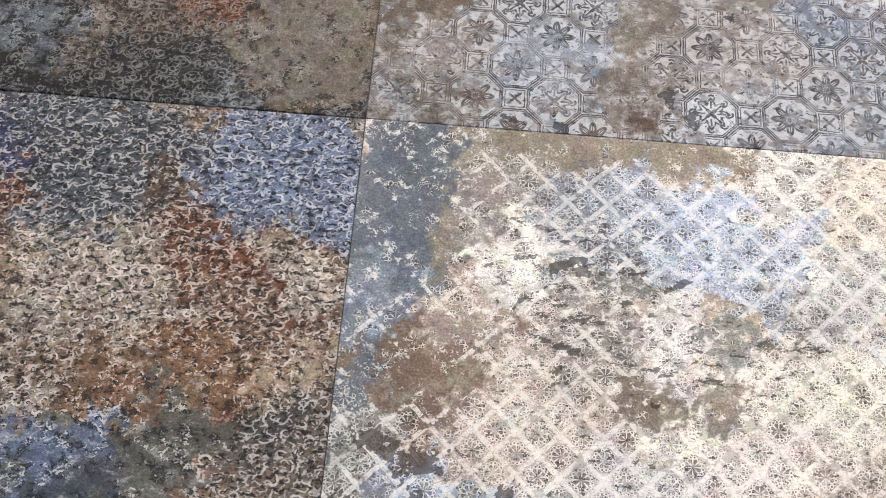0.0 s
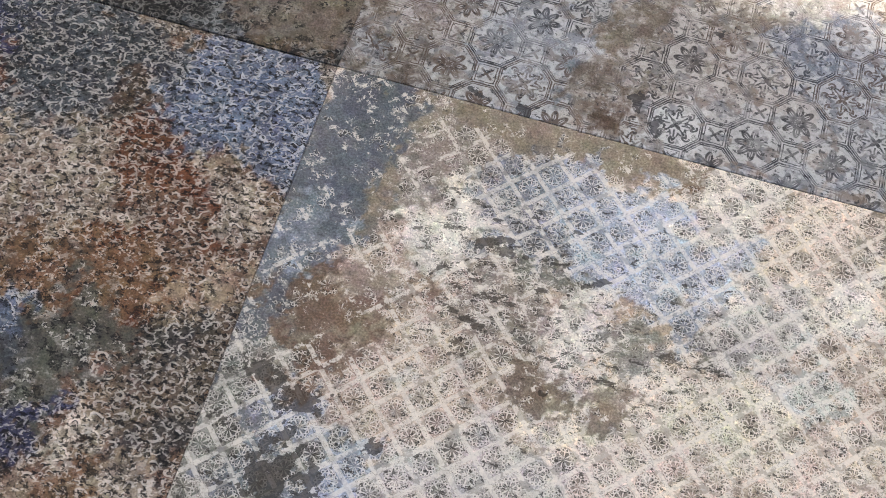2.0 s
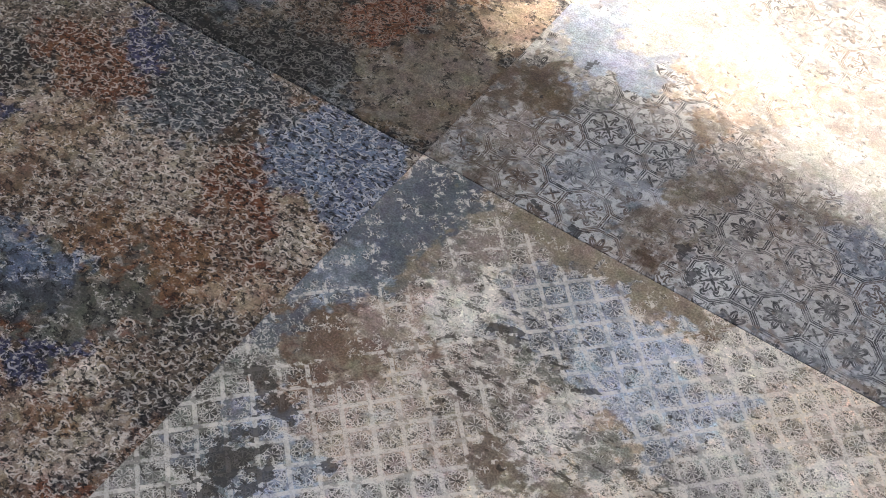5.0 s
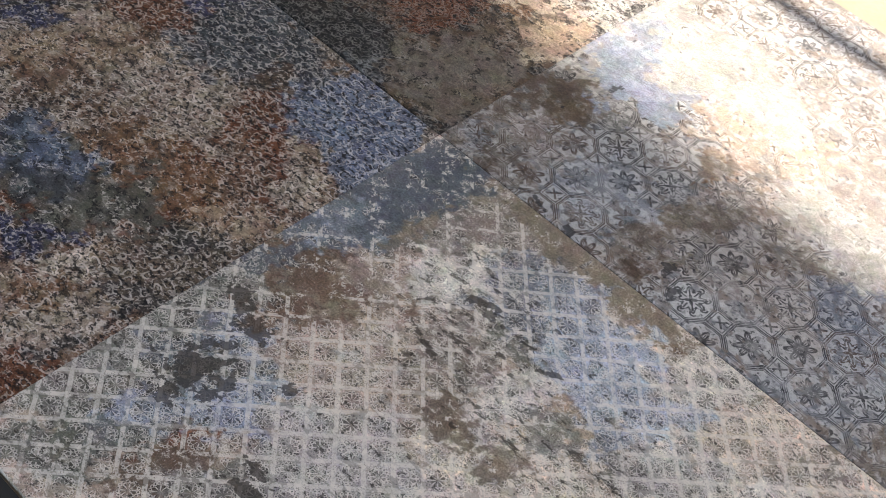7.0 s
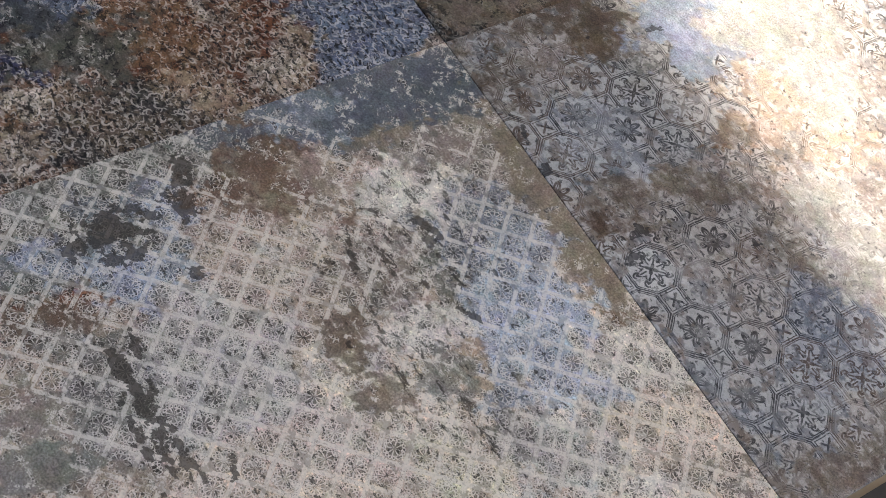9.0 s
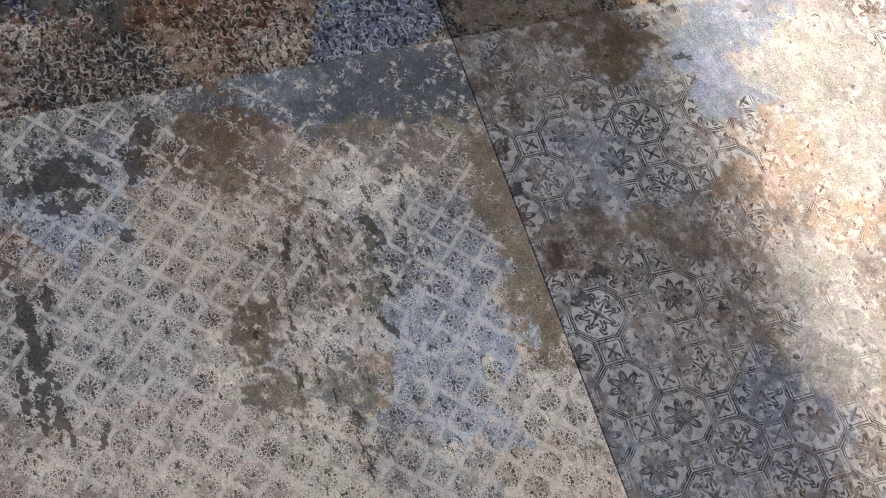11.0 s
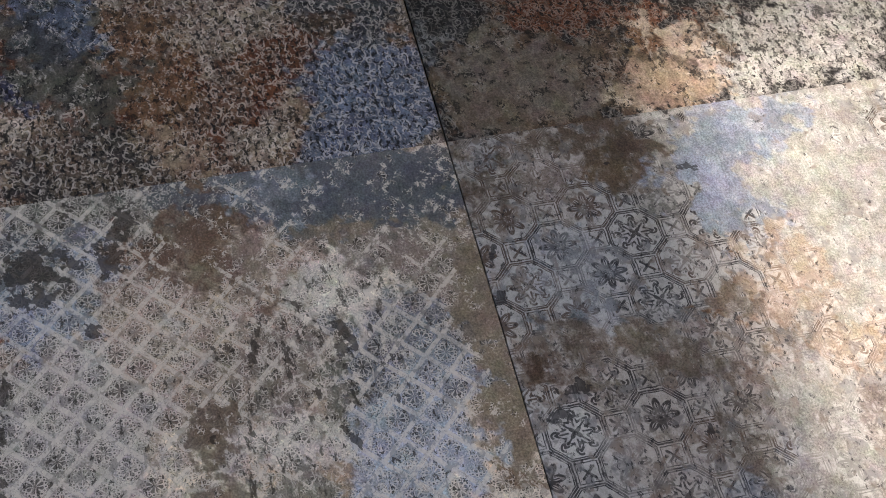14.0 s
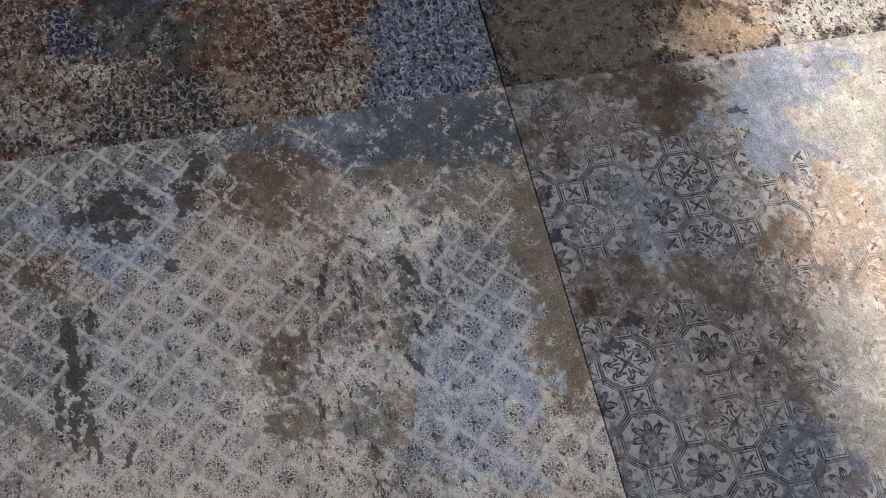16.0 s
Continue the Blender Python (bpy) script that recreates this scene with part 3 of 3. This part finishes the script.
BL.patch(-0.125, -0.236, 0.034, 0.022, 134, "beige", 0.10)
BL.patch(-0.042, -0.296, 0.069, 0.039, 130, "beige", 0.80)
BL.patch(-0.208, -0.424, 0.109, 0.095, 135, "ochre", 0.25)
BL.patch(-0.187, -0.479, 0.060, 0.057, 71, "rust", 0.30)
BL.patch(-0.210, -0.385, 0.045, 0.042, 45, "rust", 0.50)
BL.patch(-0.266, -0.450, 0.040, 0.038, 71, "umber", 0.40)
BL.patch(-0.057, -0.438, 0.076, 0.033, 60, "tan", 0.12)
BL.patch(-0.064, -0.535, 0.104, 0.045, 35, "black", 1.00)
BL.patch(-0.049, -0.661, 0.094, 0.054, 40, "black", 1.00)
BL.patch(-0.119, -0.638, 0.051, 0.038, 37, "beige", 0.70)
BL.patch(-0.117, -0.797, 0.100, 0.066, 53, "tan", 0.35)
BL.patch(-0.234, -0.713, 0.080, 0.046, 50, "navy", 0.80)
BL.patch(-0.149, -0.680, 0.072, 0.027, 65, "beige", 0.80)
BL.patch(-0.031, -0.780, 0.092, 0.026, 88, "black", 0.90)
BL.patch(-0.022, -0.885, 0.059, 0.044, 71, "rust", 0.60)
BL.patch(-0.279, -0.581, 0.102, 0.091, 7, "moss", 0.15)
BL.patch(-0.440, -0.587, 0.081, 0.066, 12, "blue", 0.30)
BL.patch(-0.355, -0.648, 0.070, 0.046, 48, "moss", 0.10)
BL.patch(-0.302, -0.664, 0.060, 0.023, 52, "rust", 0.50)
BL.patch(-0.300, -0.447, 0.090, 0.064, 54, "ochre", 0.40)
BL.patch(-0.625, -0.184, 0.150, 0.085, 5, "rust", 0.85)
BL.patch(-0.563, -0.079, 0.101, 0.062, 152, "navy", 0.90)
BL.patch(-0.746, -0.305, 0.126, 0.084, 37, "coal", 0.90)
BL.patch(-0.828, -0.323, 0.092, 0.060, 136, "navy", 0.80)
BL.patch(-0.631, -0.326, 0.063, 0.059, 115, "sand", 0.20)
BL.patch(-0.690, -0.397, 0.057, 0.037, 37, "navy", 0.70)
BL.patch(-0.554, -0.359, 0.060, 0.041, 55, "rust", 0.70)
BL.patch(-0.580, -0.463, 0.061, 0.057, 27, "ochre", 0.50)
BL.patch(-0.402, -0.299, 0.081, 0.074, 175, "sand", 0.80)
BL.patch(-0.496, -0.524, 0.060, 0.028, 53, "brown", 0.70)
BL.patch(-0.409, -0.454, 0.054, 0.042, 138, "rustgrey", 0.70)
BL.patch(-0.331, -0.601, 0.124, 0.044, 13, "moss", 0.25)
BL.patch(-0.397, -0.629, 0.050, 0.025, 12, "deep", 0.20)
BL.patch(-0.471, -0.004, 0.108, 0.053, 11, "deep", 0.70)
BR.chip(-0.095, -0.679, 0.018, 0.010, 24)
BR.chip(-0.069, -0.682, 0.024, 0.008, 144)
BR.chip(0.090, -0.533, 0.018, 0.009, 38)
BR.chip(0.136, -0.554, 0.026, 0.011, 52)
BR.chip(0.090, -0.643, 0.016, 0.007, 41)
BR.chip(0.125, -0.666, 0.045, 0.025, 43)
BR.chip(0.173, -0.656, 0.022, 0.018, 136)
BR.chip(0.103, -0.577, 0.009, 0.008, 135)
BR.chip(-0.077, -0.660, 0.012, 0.009, 70)
BR.chip(0.049, -0.521, 0.016, 0.009, 19)
BR.chip(0.077, -0.531, 0.025, 0.008, 135)
BR.chip(0.314, -0.231, 0.029, 0.006, 23)
BR.chip(0.449, -0.440, 0.007, 0.007, 45)
BR.chip(0.339, -0.746, 0.029, 0.006, 167)
BR.chip(0.396, -0.746, 0.038, 0.006, 172)
BR.chip(0.390, -0.721, 0.036, 0.004, 172)
BR.chip(0.448, -0.736, 0.036, 0.006, 172)
BR.chip(0.490, -0.726, 0.041, 0.006, 170)
BR.chip(0.498, -0.746, 0.031, 0.006, 1)
BR.chip(0.531, -0.717, 0.036, 0.005, 5)
BR.chip(0.538, -0.670, 0.024, 0.003, 159)
BR.chip(0.311, -0.234, 0.022, 0.005, 29)
BR.chip(0.313, -0.361, 0.034, 0.005, 160)
BR.chip(0.260, -0.292, 0.017, 0.004, 39)
BR.chip(0.313, -0.419, 0.014, 0.005, 11)
BR.chip(0.483, -0.251, 0.027, 0.003, 28)
TR.chip(0.475, 0.076, 0.022, 0.010, 94)
TR.chip(0.092, 0.248, 0.007, 0.004, 81)
TR.chip(0.576, 0.253, 0.008, 0.006, 96)
TR.chip(0.514, 0.044, 0.017, 0.012, 89)
BR.patch(0.440, -0.036, 0.043, 0.008, 175, "cream", 0.1)
BR.patch(0.245, -0.221, 0.047, 0.012, 148, "cream", 0.1)
BR.patch(0.22, -0.018, 0.12, 0.022, 0, "olive", 0.12)
BR.patch(0.40, -0.022, 0.13, 0.026, 175, "taupe", 0.1)
BR.patch(0.56, -0.030, 0.10, 0.030, 172, "olive", 0.08)
BR.patch(0.70, -0.035, 0.10, 0.032, 5, "taupe", 0.2)
BR.patch(0.86, -0.05, 0.10, 0.04, 0, "grey", 0.3)
TR.chip(0.121, 0.374, 0.011, 0.009, 30)
TR.patch(0.121, 0.374, 0.016, 0.013, 30, "brown", 0.0)
BR.patch(0.516, -0.113, 0.019, 0.015, 40, "slate", 0.0)
BR.patch(0.516, -0.113, 0.0035, 0.0035, 0, "white", 0.0)
BL.chip(-0.469, -0.574, 0.014, 0.011, 20)

# stains that cross the joints, cracked ground, dark gaps, and painted sun wash-out
# these two bleach the sunlit area: glare painted as pale ground, weak print
TR.patch(0.323, 0.582, 0.285, 0.100, 156, "pale", 0.25, 0.85)
TR.patch(0.604, 0.428, 0.132, 0.091, 148, "pale", 0.35, 0.85)
TR.patch(0.087, 0.121, 0.139, 0.079, 81, "umber", 0.45, 0.85)
TR.patch(0.114, 0.229, 0.065, 0.045, 85, "cocoa", 0.10, 0.85)
TR.patch(0.260, 0.212, 0.198, 0.105, 81, "silver", 1.10, 0.85)
TR.patch(0.186, 0.168, 0.109, 0.049, 80, "silver", 1.10, 0.85)
TR.patch(0.286, 0.029, 0.061, 0.043, 161, "silver", 0.90, 0.85)
TR.patch(0.418, 0.180, 0.173, 0.039, 79, "taupe", 0.20, 0.85)
TR.patch(0.438, 0.067, 0.059, 0.033, 80, "brown", 0.30, 0.85)
TR.patch(0.566, 0.159, 0.142, 0.076, 81, "pinkash", 1.00, 0.85)
TR.patch(0.539, 0.055, 0.051, 0.047, 120, "white", 1.50, 0.85)
TR.patch(0.672, 0.115, 0.113, 0.059, 80, "pinkash", 1.05, 0.85)
TR.patch(0.730, 0.265, 0.073, 0.042, 82, "blue", 0.55, 0.85)
TR.patch(0.134, 0.423, 0.115, 0.098, 129, "sky", 0.10, 0.85)
TR.patch(0.190, 0.537, 0.080, 0.065, 105, "pale", 0.12, 0.85)
TR.patch(0.346, 0.456, 0.084, 0.066, 96, "peachpale", 0.50, 0.85)
TR.patch(0.379, 0.359, 0.050, 0.035, 87, "taupe", 0.25, 0.85)
TR.patch(0.472, 0.492, 0.072, 0.044, 85, "peachpale", 0.50, 0.85)
TR.patch(0.710, 0.412, 0.082, 0.063, 139, "pale", 0.50, 0.85)
TR.patch(0.181, 0.313, 0.067, 0.046, 155, "greygreen", 0.70, 0.85)
TR.patch(0.132, 0.141, 0.101, 0.056, 12, "ash", 0.55, 0.85)
TR.patch(0.282, 0.126, 0.083, 0.077, 34, "mist", 0.60, 0.85)
TR.patch(0.518, 0.163, 0.121, 0.067, 14, "ash", 0.70, 0.85)
TR.patch(0.763, 0.247, 0.087, 0.067, 27, "blue", 0.70, 0.85)
TR.patch(0.679, 0.068, 0.181, 0.053, 12, "silver", 1.20, 0.85)
TR.patch(0.536, 0.053, 0.046, 0.039, 32, "white", 1.60, 0.85)
TR.patch(0.037, 0.053, 0.036, 0.033, 13, "steel", 0.70, 0.85)
BR.patch(0.149, -0.652, 0.108, 0.078, 71, "greygreen", 0.70, 0.85)
BR.patch(0.157, -0.686, 0.031, 0.027, 31, "slate", 0.30, 0.85)
BR.patch(0.082, -0.579, 0.031, 0.025, 4, "slate", 0.40, 0.85)
BR.patch(0.220, -0.643, 0.073, 0.038, 76, "bluegrey", 0.90, 0.85)
BR.patch(0.074, -0.671, 0.059, 0.040, 73, "slate", 0.60, 0.85)
BR.patch(0.144, -0.527, 0.070, 0.033, 175, "rustgrey", 0.70, 0.85)
BR.patch(0.122, -0.430, 0.068, 0.063, 16, "brown", 0.08, 0.85)
BR.patch(0.050, -0.160, 0.153, 0.055, 79, "deep", 0.12, 0.85)
BR.patch(0.066, -0.277, 0.066, 0.054, 77, "bluegrey", 0.30, 0.85)
BR.patch(0.133, -0.186, 0.066, 0.021, 79, "olive", 0.05, 0.85)
BR.patch(0.204, -0.121, 0.079, 0.046, 79, "grey", 0.40, 0.85)
BR.patch(0.239, -0.256, 0.051, 0.050, 69, "cream", 0.50, 0.85)
BR.patch(0.320, -0.199, 0.077, 0.034, 168, "greygreen", 0.35, 0.85)
BR.patch(0.386, -0.603, 0.148, 0.134, 36, "silverbeige", 1.05, 0.85)
BR.patch(0.320, -0.483, 0.097, 0.055, 76, "sand", 0.90, 0.85)
BR.patch(0.558, -0.524, 0.091, 0.048, 76, "pink", 0.80, 0.85)
BR.patch(0.396, -0.298, 0.100, 0.065, 170, "moss", 0.45, 0.85)
BR.patch(0.473, -0.362, 0.078, 0.040, 171, "sand", 0.50, 0.85)
BR.patch(0.490, -0.324, 0.059, 0.030, 77, "cream", 0.50, 0.85)
BR.patch(0.555, -0.325, 0.051, 0.033, 77, "olive", 0.12, 0.85)
BR.patch(0.436, -0.434, 0.040, 0.035, 4, "umber", 0.05, 0.85)
BR.patch(0.546, -0.433, 0.027, 0.026, 43, "umber", 0.08, 0.85)
BR.patch(0.525, -0.160, 0.113, 0.076, 166, "mist", 0.80, 0.85)
BR.patch(0.368, -0.158, 0.092, 0.066, 79, "bluegrey", 1.10, 0.85)
BR.patch(0.625, -0.256, 0.054, 0.041, 77, "bluegrey", 0.70, 0.85)
BR.patch(0.327, -0.022, 0.108, 0.043, 165, "olive", 0.05, 0.85)
BR.patch(0.508, -0.026, 0.090, 0.033, 164, "olive", 0.05, 0.85)
BR.patch(0.644, -0.051, 0.059, 0.047, 159, "rustgrey", 0.50, 0.85)
BR.patch(0.176, 0.004, 0.053, 0.036, 163, "grey", 0.30, 0.85)
BR.patch(0.518, -0.117, 0.011, 0.008, 164, "deep", 0.00, 0.85)
BR.patch(0.072, -0.122, 0.091, 0.052, 101, "deep", 0.10, 0.85)
BR.patch(0.060, -0.273, 0.056, 0.054, 111, "steel", 0.30, 0.85)
BR.patch(0.137, -0.428, 0.064, 0.028, 11, "olive", 0.05, 0.85)
BR.patch(0.160, -0.352, 0.065, 0.027, 11, "taupe", 0.20, 0.85)
BR.patch(0.489, -0.016, 0.133, 0.029, 12, "olive", 0.04, 0.85)
BR.patch(0.308, -0.176, 0.094, 0.058, 13, "cream", 0.40, 0.85)
BR.patch(0.379, -0.324, 0.107, 0.045, 12, "sand", 0.42, 0.85)
BR.patch(0.538, -0.161, 0.104, 0.081, 21, "mist", 0.60, 0.85)
BR.patch(0.738, -0.264, 0.076, 0.036, 13, "mint", 0.60, 0.85)
BR.patch(0.815, -0.331, 0.060, 0.050, 37, "mint", 0.80, 0.85)
BR.patch(0.551, -0.483, 0.103, 0.065, 14, "butter", 0.60, 0.85)
BR.patch(0.696, -0.405, 0.089, 0.059, 16, "butter", 0.80, 0.85)
BR.patch(0.543, -0.311, 0.050, 0.036, 17, "tan", 0.30, 0.85)
BR.patch(0.767, -0.136, 0.080, 0.065, 31, "cream", 1.00, 0.85)
BR.patch(0.448, -0.418, 0.036, 0.024, 14, "taupe", 0.05, 0.85)
BR.patch(0.545, -0.421, 0.032, 0.015, 12, "taupe", 0.05, 0.85)
BR.patch(0.061, -0.508, 0.055, 0.042, 8, "greygreen", 0.70, 0.85)
BR.patch(0.132, -0.578, 0.054, 0.040, 9, "bluegrey", 0.70, 0.85)
BR.patch(0.218, -0.537, 0.070, 0.049, 11, "sand", 0.80, 0.85)
BR.patch(0.667, 0.011, 0.120, 0.045, 53, "cream", 0.90, 0.85)
BR.patch(0.826, 0.029, 0.102, 0.074, 88, "beige", 1.00, 0.85)
BR.patch(0.660, -0.169, 0.087, 0.061, 64, "mist", 0.80, 0.85)
BR.patch(0.171, -0.721, 0.089, 0.039, 50, "bluegrey", 0.90, 0.85)
BR.patch(0.239, -0.671, 0.066, 0.039, 50, "lilac", 0.95, 0.85)
BR.patch(0.133, -0.870, 0.100, 0.056, 48, "moss", 0.50, 0.85)
BR.patch(0.252, -0.816, 0.093, 0.036, 49, "greygreen", 0.60, 0.85)
BR.patch(0.183, -0.869, 0.038, 0.023, 47, "sand", 0.80, 0.85)
BR.patch(0.231, -0.769, 0.047, 0.023, 49, "brown", 0.30, 0.85)
# light print, raised further to carry window sheen on this side
BR.patch(0.682, -0.059, 0.117, 0.049, 54, "cream", 1.00, 0.85)
BR.patch(0.800, -0.099, 0.124, 0.060, 55, "beige", 1.00, 0.85)
BR.patch(0.551, -0.346, 0.063, 0.040, 56, "greygreen", 0.25, 0.85)
BL.patch(-0.137, -0.132, 0.112, 0.086, 7, "blue", 0.95, 0.85)
BL.patch(-0.040, -0.092, 0.062, 0.035, 103, "blue", 0.90, 0.85)
BL.patch(-0.393, -0.110, 0.129, 0.063, 10, "ink", 0.80, 0.85)
BL.patch(-0.311, -0.146, 0.052, 0.041, 3, "brown", 0.50, 0.85)
BL.patch(-0.186, -0.311, 0.099, 0.084, 0, "rust", 1.00, 0.85)
BL.patch(-0.176, -0.466, 0.063, 0.043, 6, "ochre", 0.25, 0.85)
BL.patch(-0.338, -0.341, 0.082, 0.065, 0, "rustgrey", 0.90, 0.85)
BL.patch(-0.075, -0.429, 0.044, 0.039, 177, "tan", 0.15, 0.85)
BL.patch(-0.265, -0.627, 0.069, 0.048, 4, "moss", 0.20, 0.85)
BL.patch(-0.065, -0.548, 0.059, 0.053, 125, "umber", 0.85, 0.85)
BL.patch(-0.096, -0.520, 0.031, 0.021, 7, "black", 0.90, 0.85)
BL.patch(-0.035, -0.474, 0.026, 0.020, 108, "black", 0.90, 0.85)
BL.patch(-0.060, -0.306, 0.042, 0.037, 112, "sand", 0.80, 0.85)
BL.patch(-0.115, -0.220, 0.029, 0.021, 8, "tan", 0.20, 0.85)
BL.patch(-0.131, -0.627, 0.046, 0.032, 6, "rustgrey", 0.70, 0.85)
BL.patch(-0.054, -0.434, 0.055, 0.025, 53, "tan", 0.20, 0.85)
BL.patch(-0.188, -0.525, 0.076, 0.045, 142, "moss", 0.25, 0.85)
BL.patch(-0.359, -0.580, 0.073, 0.046, 52, "blue", 0.40, 0.85)
BL.patch(-0.322, -0.638, 0.062, 0.051, 48, "deep", 0.20, 0.85)
BL.patch(-0.559, -0.366, 0.129, 0.062, 55, "tan", 0.35, 0.85)
BL.patch(-0.312, -0.331, 0.090, 0.085, 86, "sand", 0.70, 0.85)
BL.patch(-0.388, -0.150, 0.095, 0.071, 62, "deep", 0.80, 0.85)
BL.patch(-0.178, -0.427, 0.066, 0.053, 56, "ochre", 0.40, 0.85)
BL.patch(-0.055, -0.572, 0.114, 0.037, 52, "umber", 0.90, 0.85)
BL.patch(-0.055, -0.515, 0.054, 0.018, 52, "black", 0.90, 0.85)
BL.patch(-0.090, -0.779, 0.090, 0.054, 49, "sand", 0.60, 0.85)
BL.patch(-0.136, -0.767, 0.042, 0.033, 45, "ochre", 0.40, 0.85)
BL.patch(-0.029, -0.568, 0.130, 0.027, 79, "umber", 0.90, 0.85)
TL.patch(-0.085, 0.085, 0.084, 0.077, 109, "dove", 0.05, 0.85)
TL.patch(-0.350, 0.053, 0.197, 0.067, 11, "coal", 0.90, 0.85)
TL.patch(-0.153, 0.098, 0.084, 0.064, 119, "dove", 0.08, 0.85)
TL.patch(-0.099, 0.201, 0.117, 0.087, 71, "dove", 0.08, 0.85)
TL.patch(-0.096, 0.351, 0.098, 0.067, 69, "umber", 0.20, 0.85)
TL.patch(-0.062, 0.400, 0.075, 0.050, 69, "peach", 0.05, 0.85)
TL.patch(-0.046, 0.099, 0.076, 0.053, 84, "taupe", 0.08, 0.85)
TL.patch(-0.044, 0.409, 0.079, 0.049, 85, "peach", 0.05, 0.85)
TL.patch(-0.095, 0.303, 0.049, 0.031, 84, "umber", 0.70, 0.85)
TL.patch(-0.047, 0.566, 0.081, 0.038, 83, "pale", 0.45, 0.85)
BR.patch(0.414, -0.659, 0.131, 0.112, 58, "silverbeige", 1.05, 0.85)
BR.patch(0.541, -0.592, 0.109, 0.041, 78, "pink", 0.95, 0.85)
BR.patch(0.462, -0.601, 0.118, 0.062, 64, "silverbeige", 1.05, 0.85)
BR.patch(0.591, -0.536, 0.102, 0.051, 64, "pink", 0.95, 0.85)
BR.patch(0.723, -0.236, 0.101, 0.053, 66, "silverbeige", 1.00, 0.85)
BR.patch(0.766, -0.111, 0.088, 0.054, 69, "beige", 1.00, 0.85)
BR.patch(0.446, -0.453, 0.038, 0.032, 1, "umber", 0.05, 0.85)
BR.patch(0.536, -0.450, 0.026, 0.025, 30, "umber", 0.08, 0.85)
BR.patch(0.470, -0.334, 0.057, 0.036, 78, "cream", 0.50, 0.85)
BR.patch(0.221, -0.807, 0.069, 0.037, 63, "brown", 0.40, 0.85)
BR.patch(0.376, -0.773, 0.078, 0.060, 161, "greygreen", 0.70, 0.85)
BR.patch(0.371, -0.327, 0.092, 0.057, 171, "grey", 0.50, 0.85)
BR.patch(0.350, -0.150, 0.088, 0.076, 82, "steel", 1.20, 0.85)
BR.patch(0.414, -0.117, 0.058, 0.055, 95, "bluegrey", 1.20, 0.85)
BR.patch(0.094, -0.187, 0.133, 0.032, 79, "deep", 0.10, 0.85)
BR.patch(0.122, -0.430, 0.053, 0.050, 34, "brown", 0.10, 0.85)
BR.patch(0.240, -0.252, 0.043, 0.035, 78, "cream", 0.45, 0.85)
BR.patch(0.495, -0.301, 0.048, 0.022, 78, "cream", 0.45, 0.85)
BR.patch(0.307, -0.021, 0.099, 0.034, 165, "olive", 0.05, 0.85)
BL.patch(-0.519, -0.467, 0.086, 0.059, 54, "rustgrey", 0.30, 0.85)
BL.patch(-0.147, -0.342, 0.108, 0.048, 139, "rustgrey", 1.00, 0.85)
BL.patch(-0.058, -0.292, 0.054, 0.038, 133, "sand", 0.90, 0.85)
BR.crack(0.410, -0.318, 0.154, 0.089, 170)
BR.crack(0.274, -0.232, 0.076, 0.059, 78)
BR.crack(0.540, -0.365, 0.147, 0.052, 12)
BR.crack(0.317, -0.275, 0.129, 0.083, 127)
BR.crack(0.398, -0.198, 0.083, 0.050, 168)
BR.chip(0.076, -0.538, 0.034, 0.012, 139)
BR.chip(0.119, -0.546, 0.017, 0.013, 53)
BR.chip(0.124, -0.683, 0.026, 0.018, 142)
BR.chip(0.177, -0.683, 0.021, 0.020, 45)
BR.chip(0.127, -0.727, 0.022, 0.015, 143)
BR.chip(0.244, -0.587, 0.017, 0.008, 51)
BR.chip(0.113, -0.614, 0.030, 0.011, 51)
BR.chip(0.061, -0.522, 0.031, 0.012, 174)
BR.chip(0.143, -0.556, 0.025, 0.008, 174)
BR.chip(0.318, -0.714, 0.027, 0.006, 176)
BR.chip(0.342, -0.750, 0.028, 0.008, 178)
BR.chip(0.416, -0.742, 0.053, 0.008, 177)
BR.chip(0.446, -0.767, 0.052, 0.006, 177)
BR.chip(0.028, -0.608, 0.021, 0.008, 156)
BR.chip(0.342, -0.238, 0.024, 0.007, 169)
TR.chip(0.232, 0.017, 0.031, 0.004, 165)
TR.chip(0.303, 0.013, 0.014, 0.009, 163)

BR.build(floor, "worn beige and blue tile printed with a pale flower trellis")
TR.build(floor, "worn grey and peach tile printed with dark octagons")
TL.build(floor, "dark brown tile printed with faded pale tendrils")
BL.build(floor, "worn blue, rust and black tile printed with pale scrolls")

# ---- loose things ----
tagged(boxes("floor_mat", MAT_RUBBER, None, (0.3, -1.5, -TILE_T - 0.004, 1.6, -0.981, -TILE_T + 0.002), (-1.2, -1.5, -TILE_T - 0.004, 0.3, -0.981, -TILE_T + 0.002),
             (0.999, -0.981, -TILE_T - 0.004, 1.6, 0.6, -TILE_T + 0.002)),
       "black rubber mat lying along the edges of the tiles", "mat")
bm = bmesh.new()
for k in range(7):
    box(bm, 0.405 + k * 0.005, 1.058 + 0.002 * math.sin(k), -TILE_T - 0.004, 0.410 + k * 0.005, 1.063 + 0.002 * math.sin(k), -TILE_T + 0.001)
tagged(part("dry_stalk", bm, MAT_STRAW), "small dark dry stalk lying on the tan floor", "stalk")
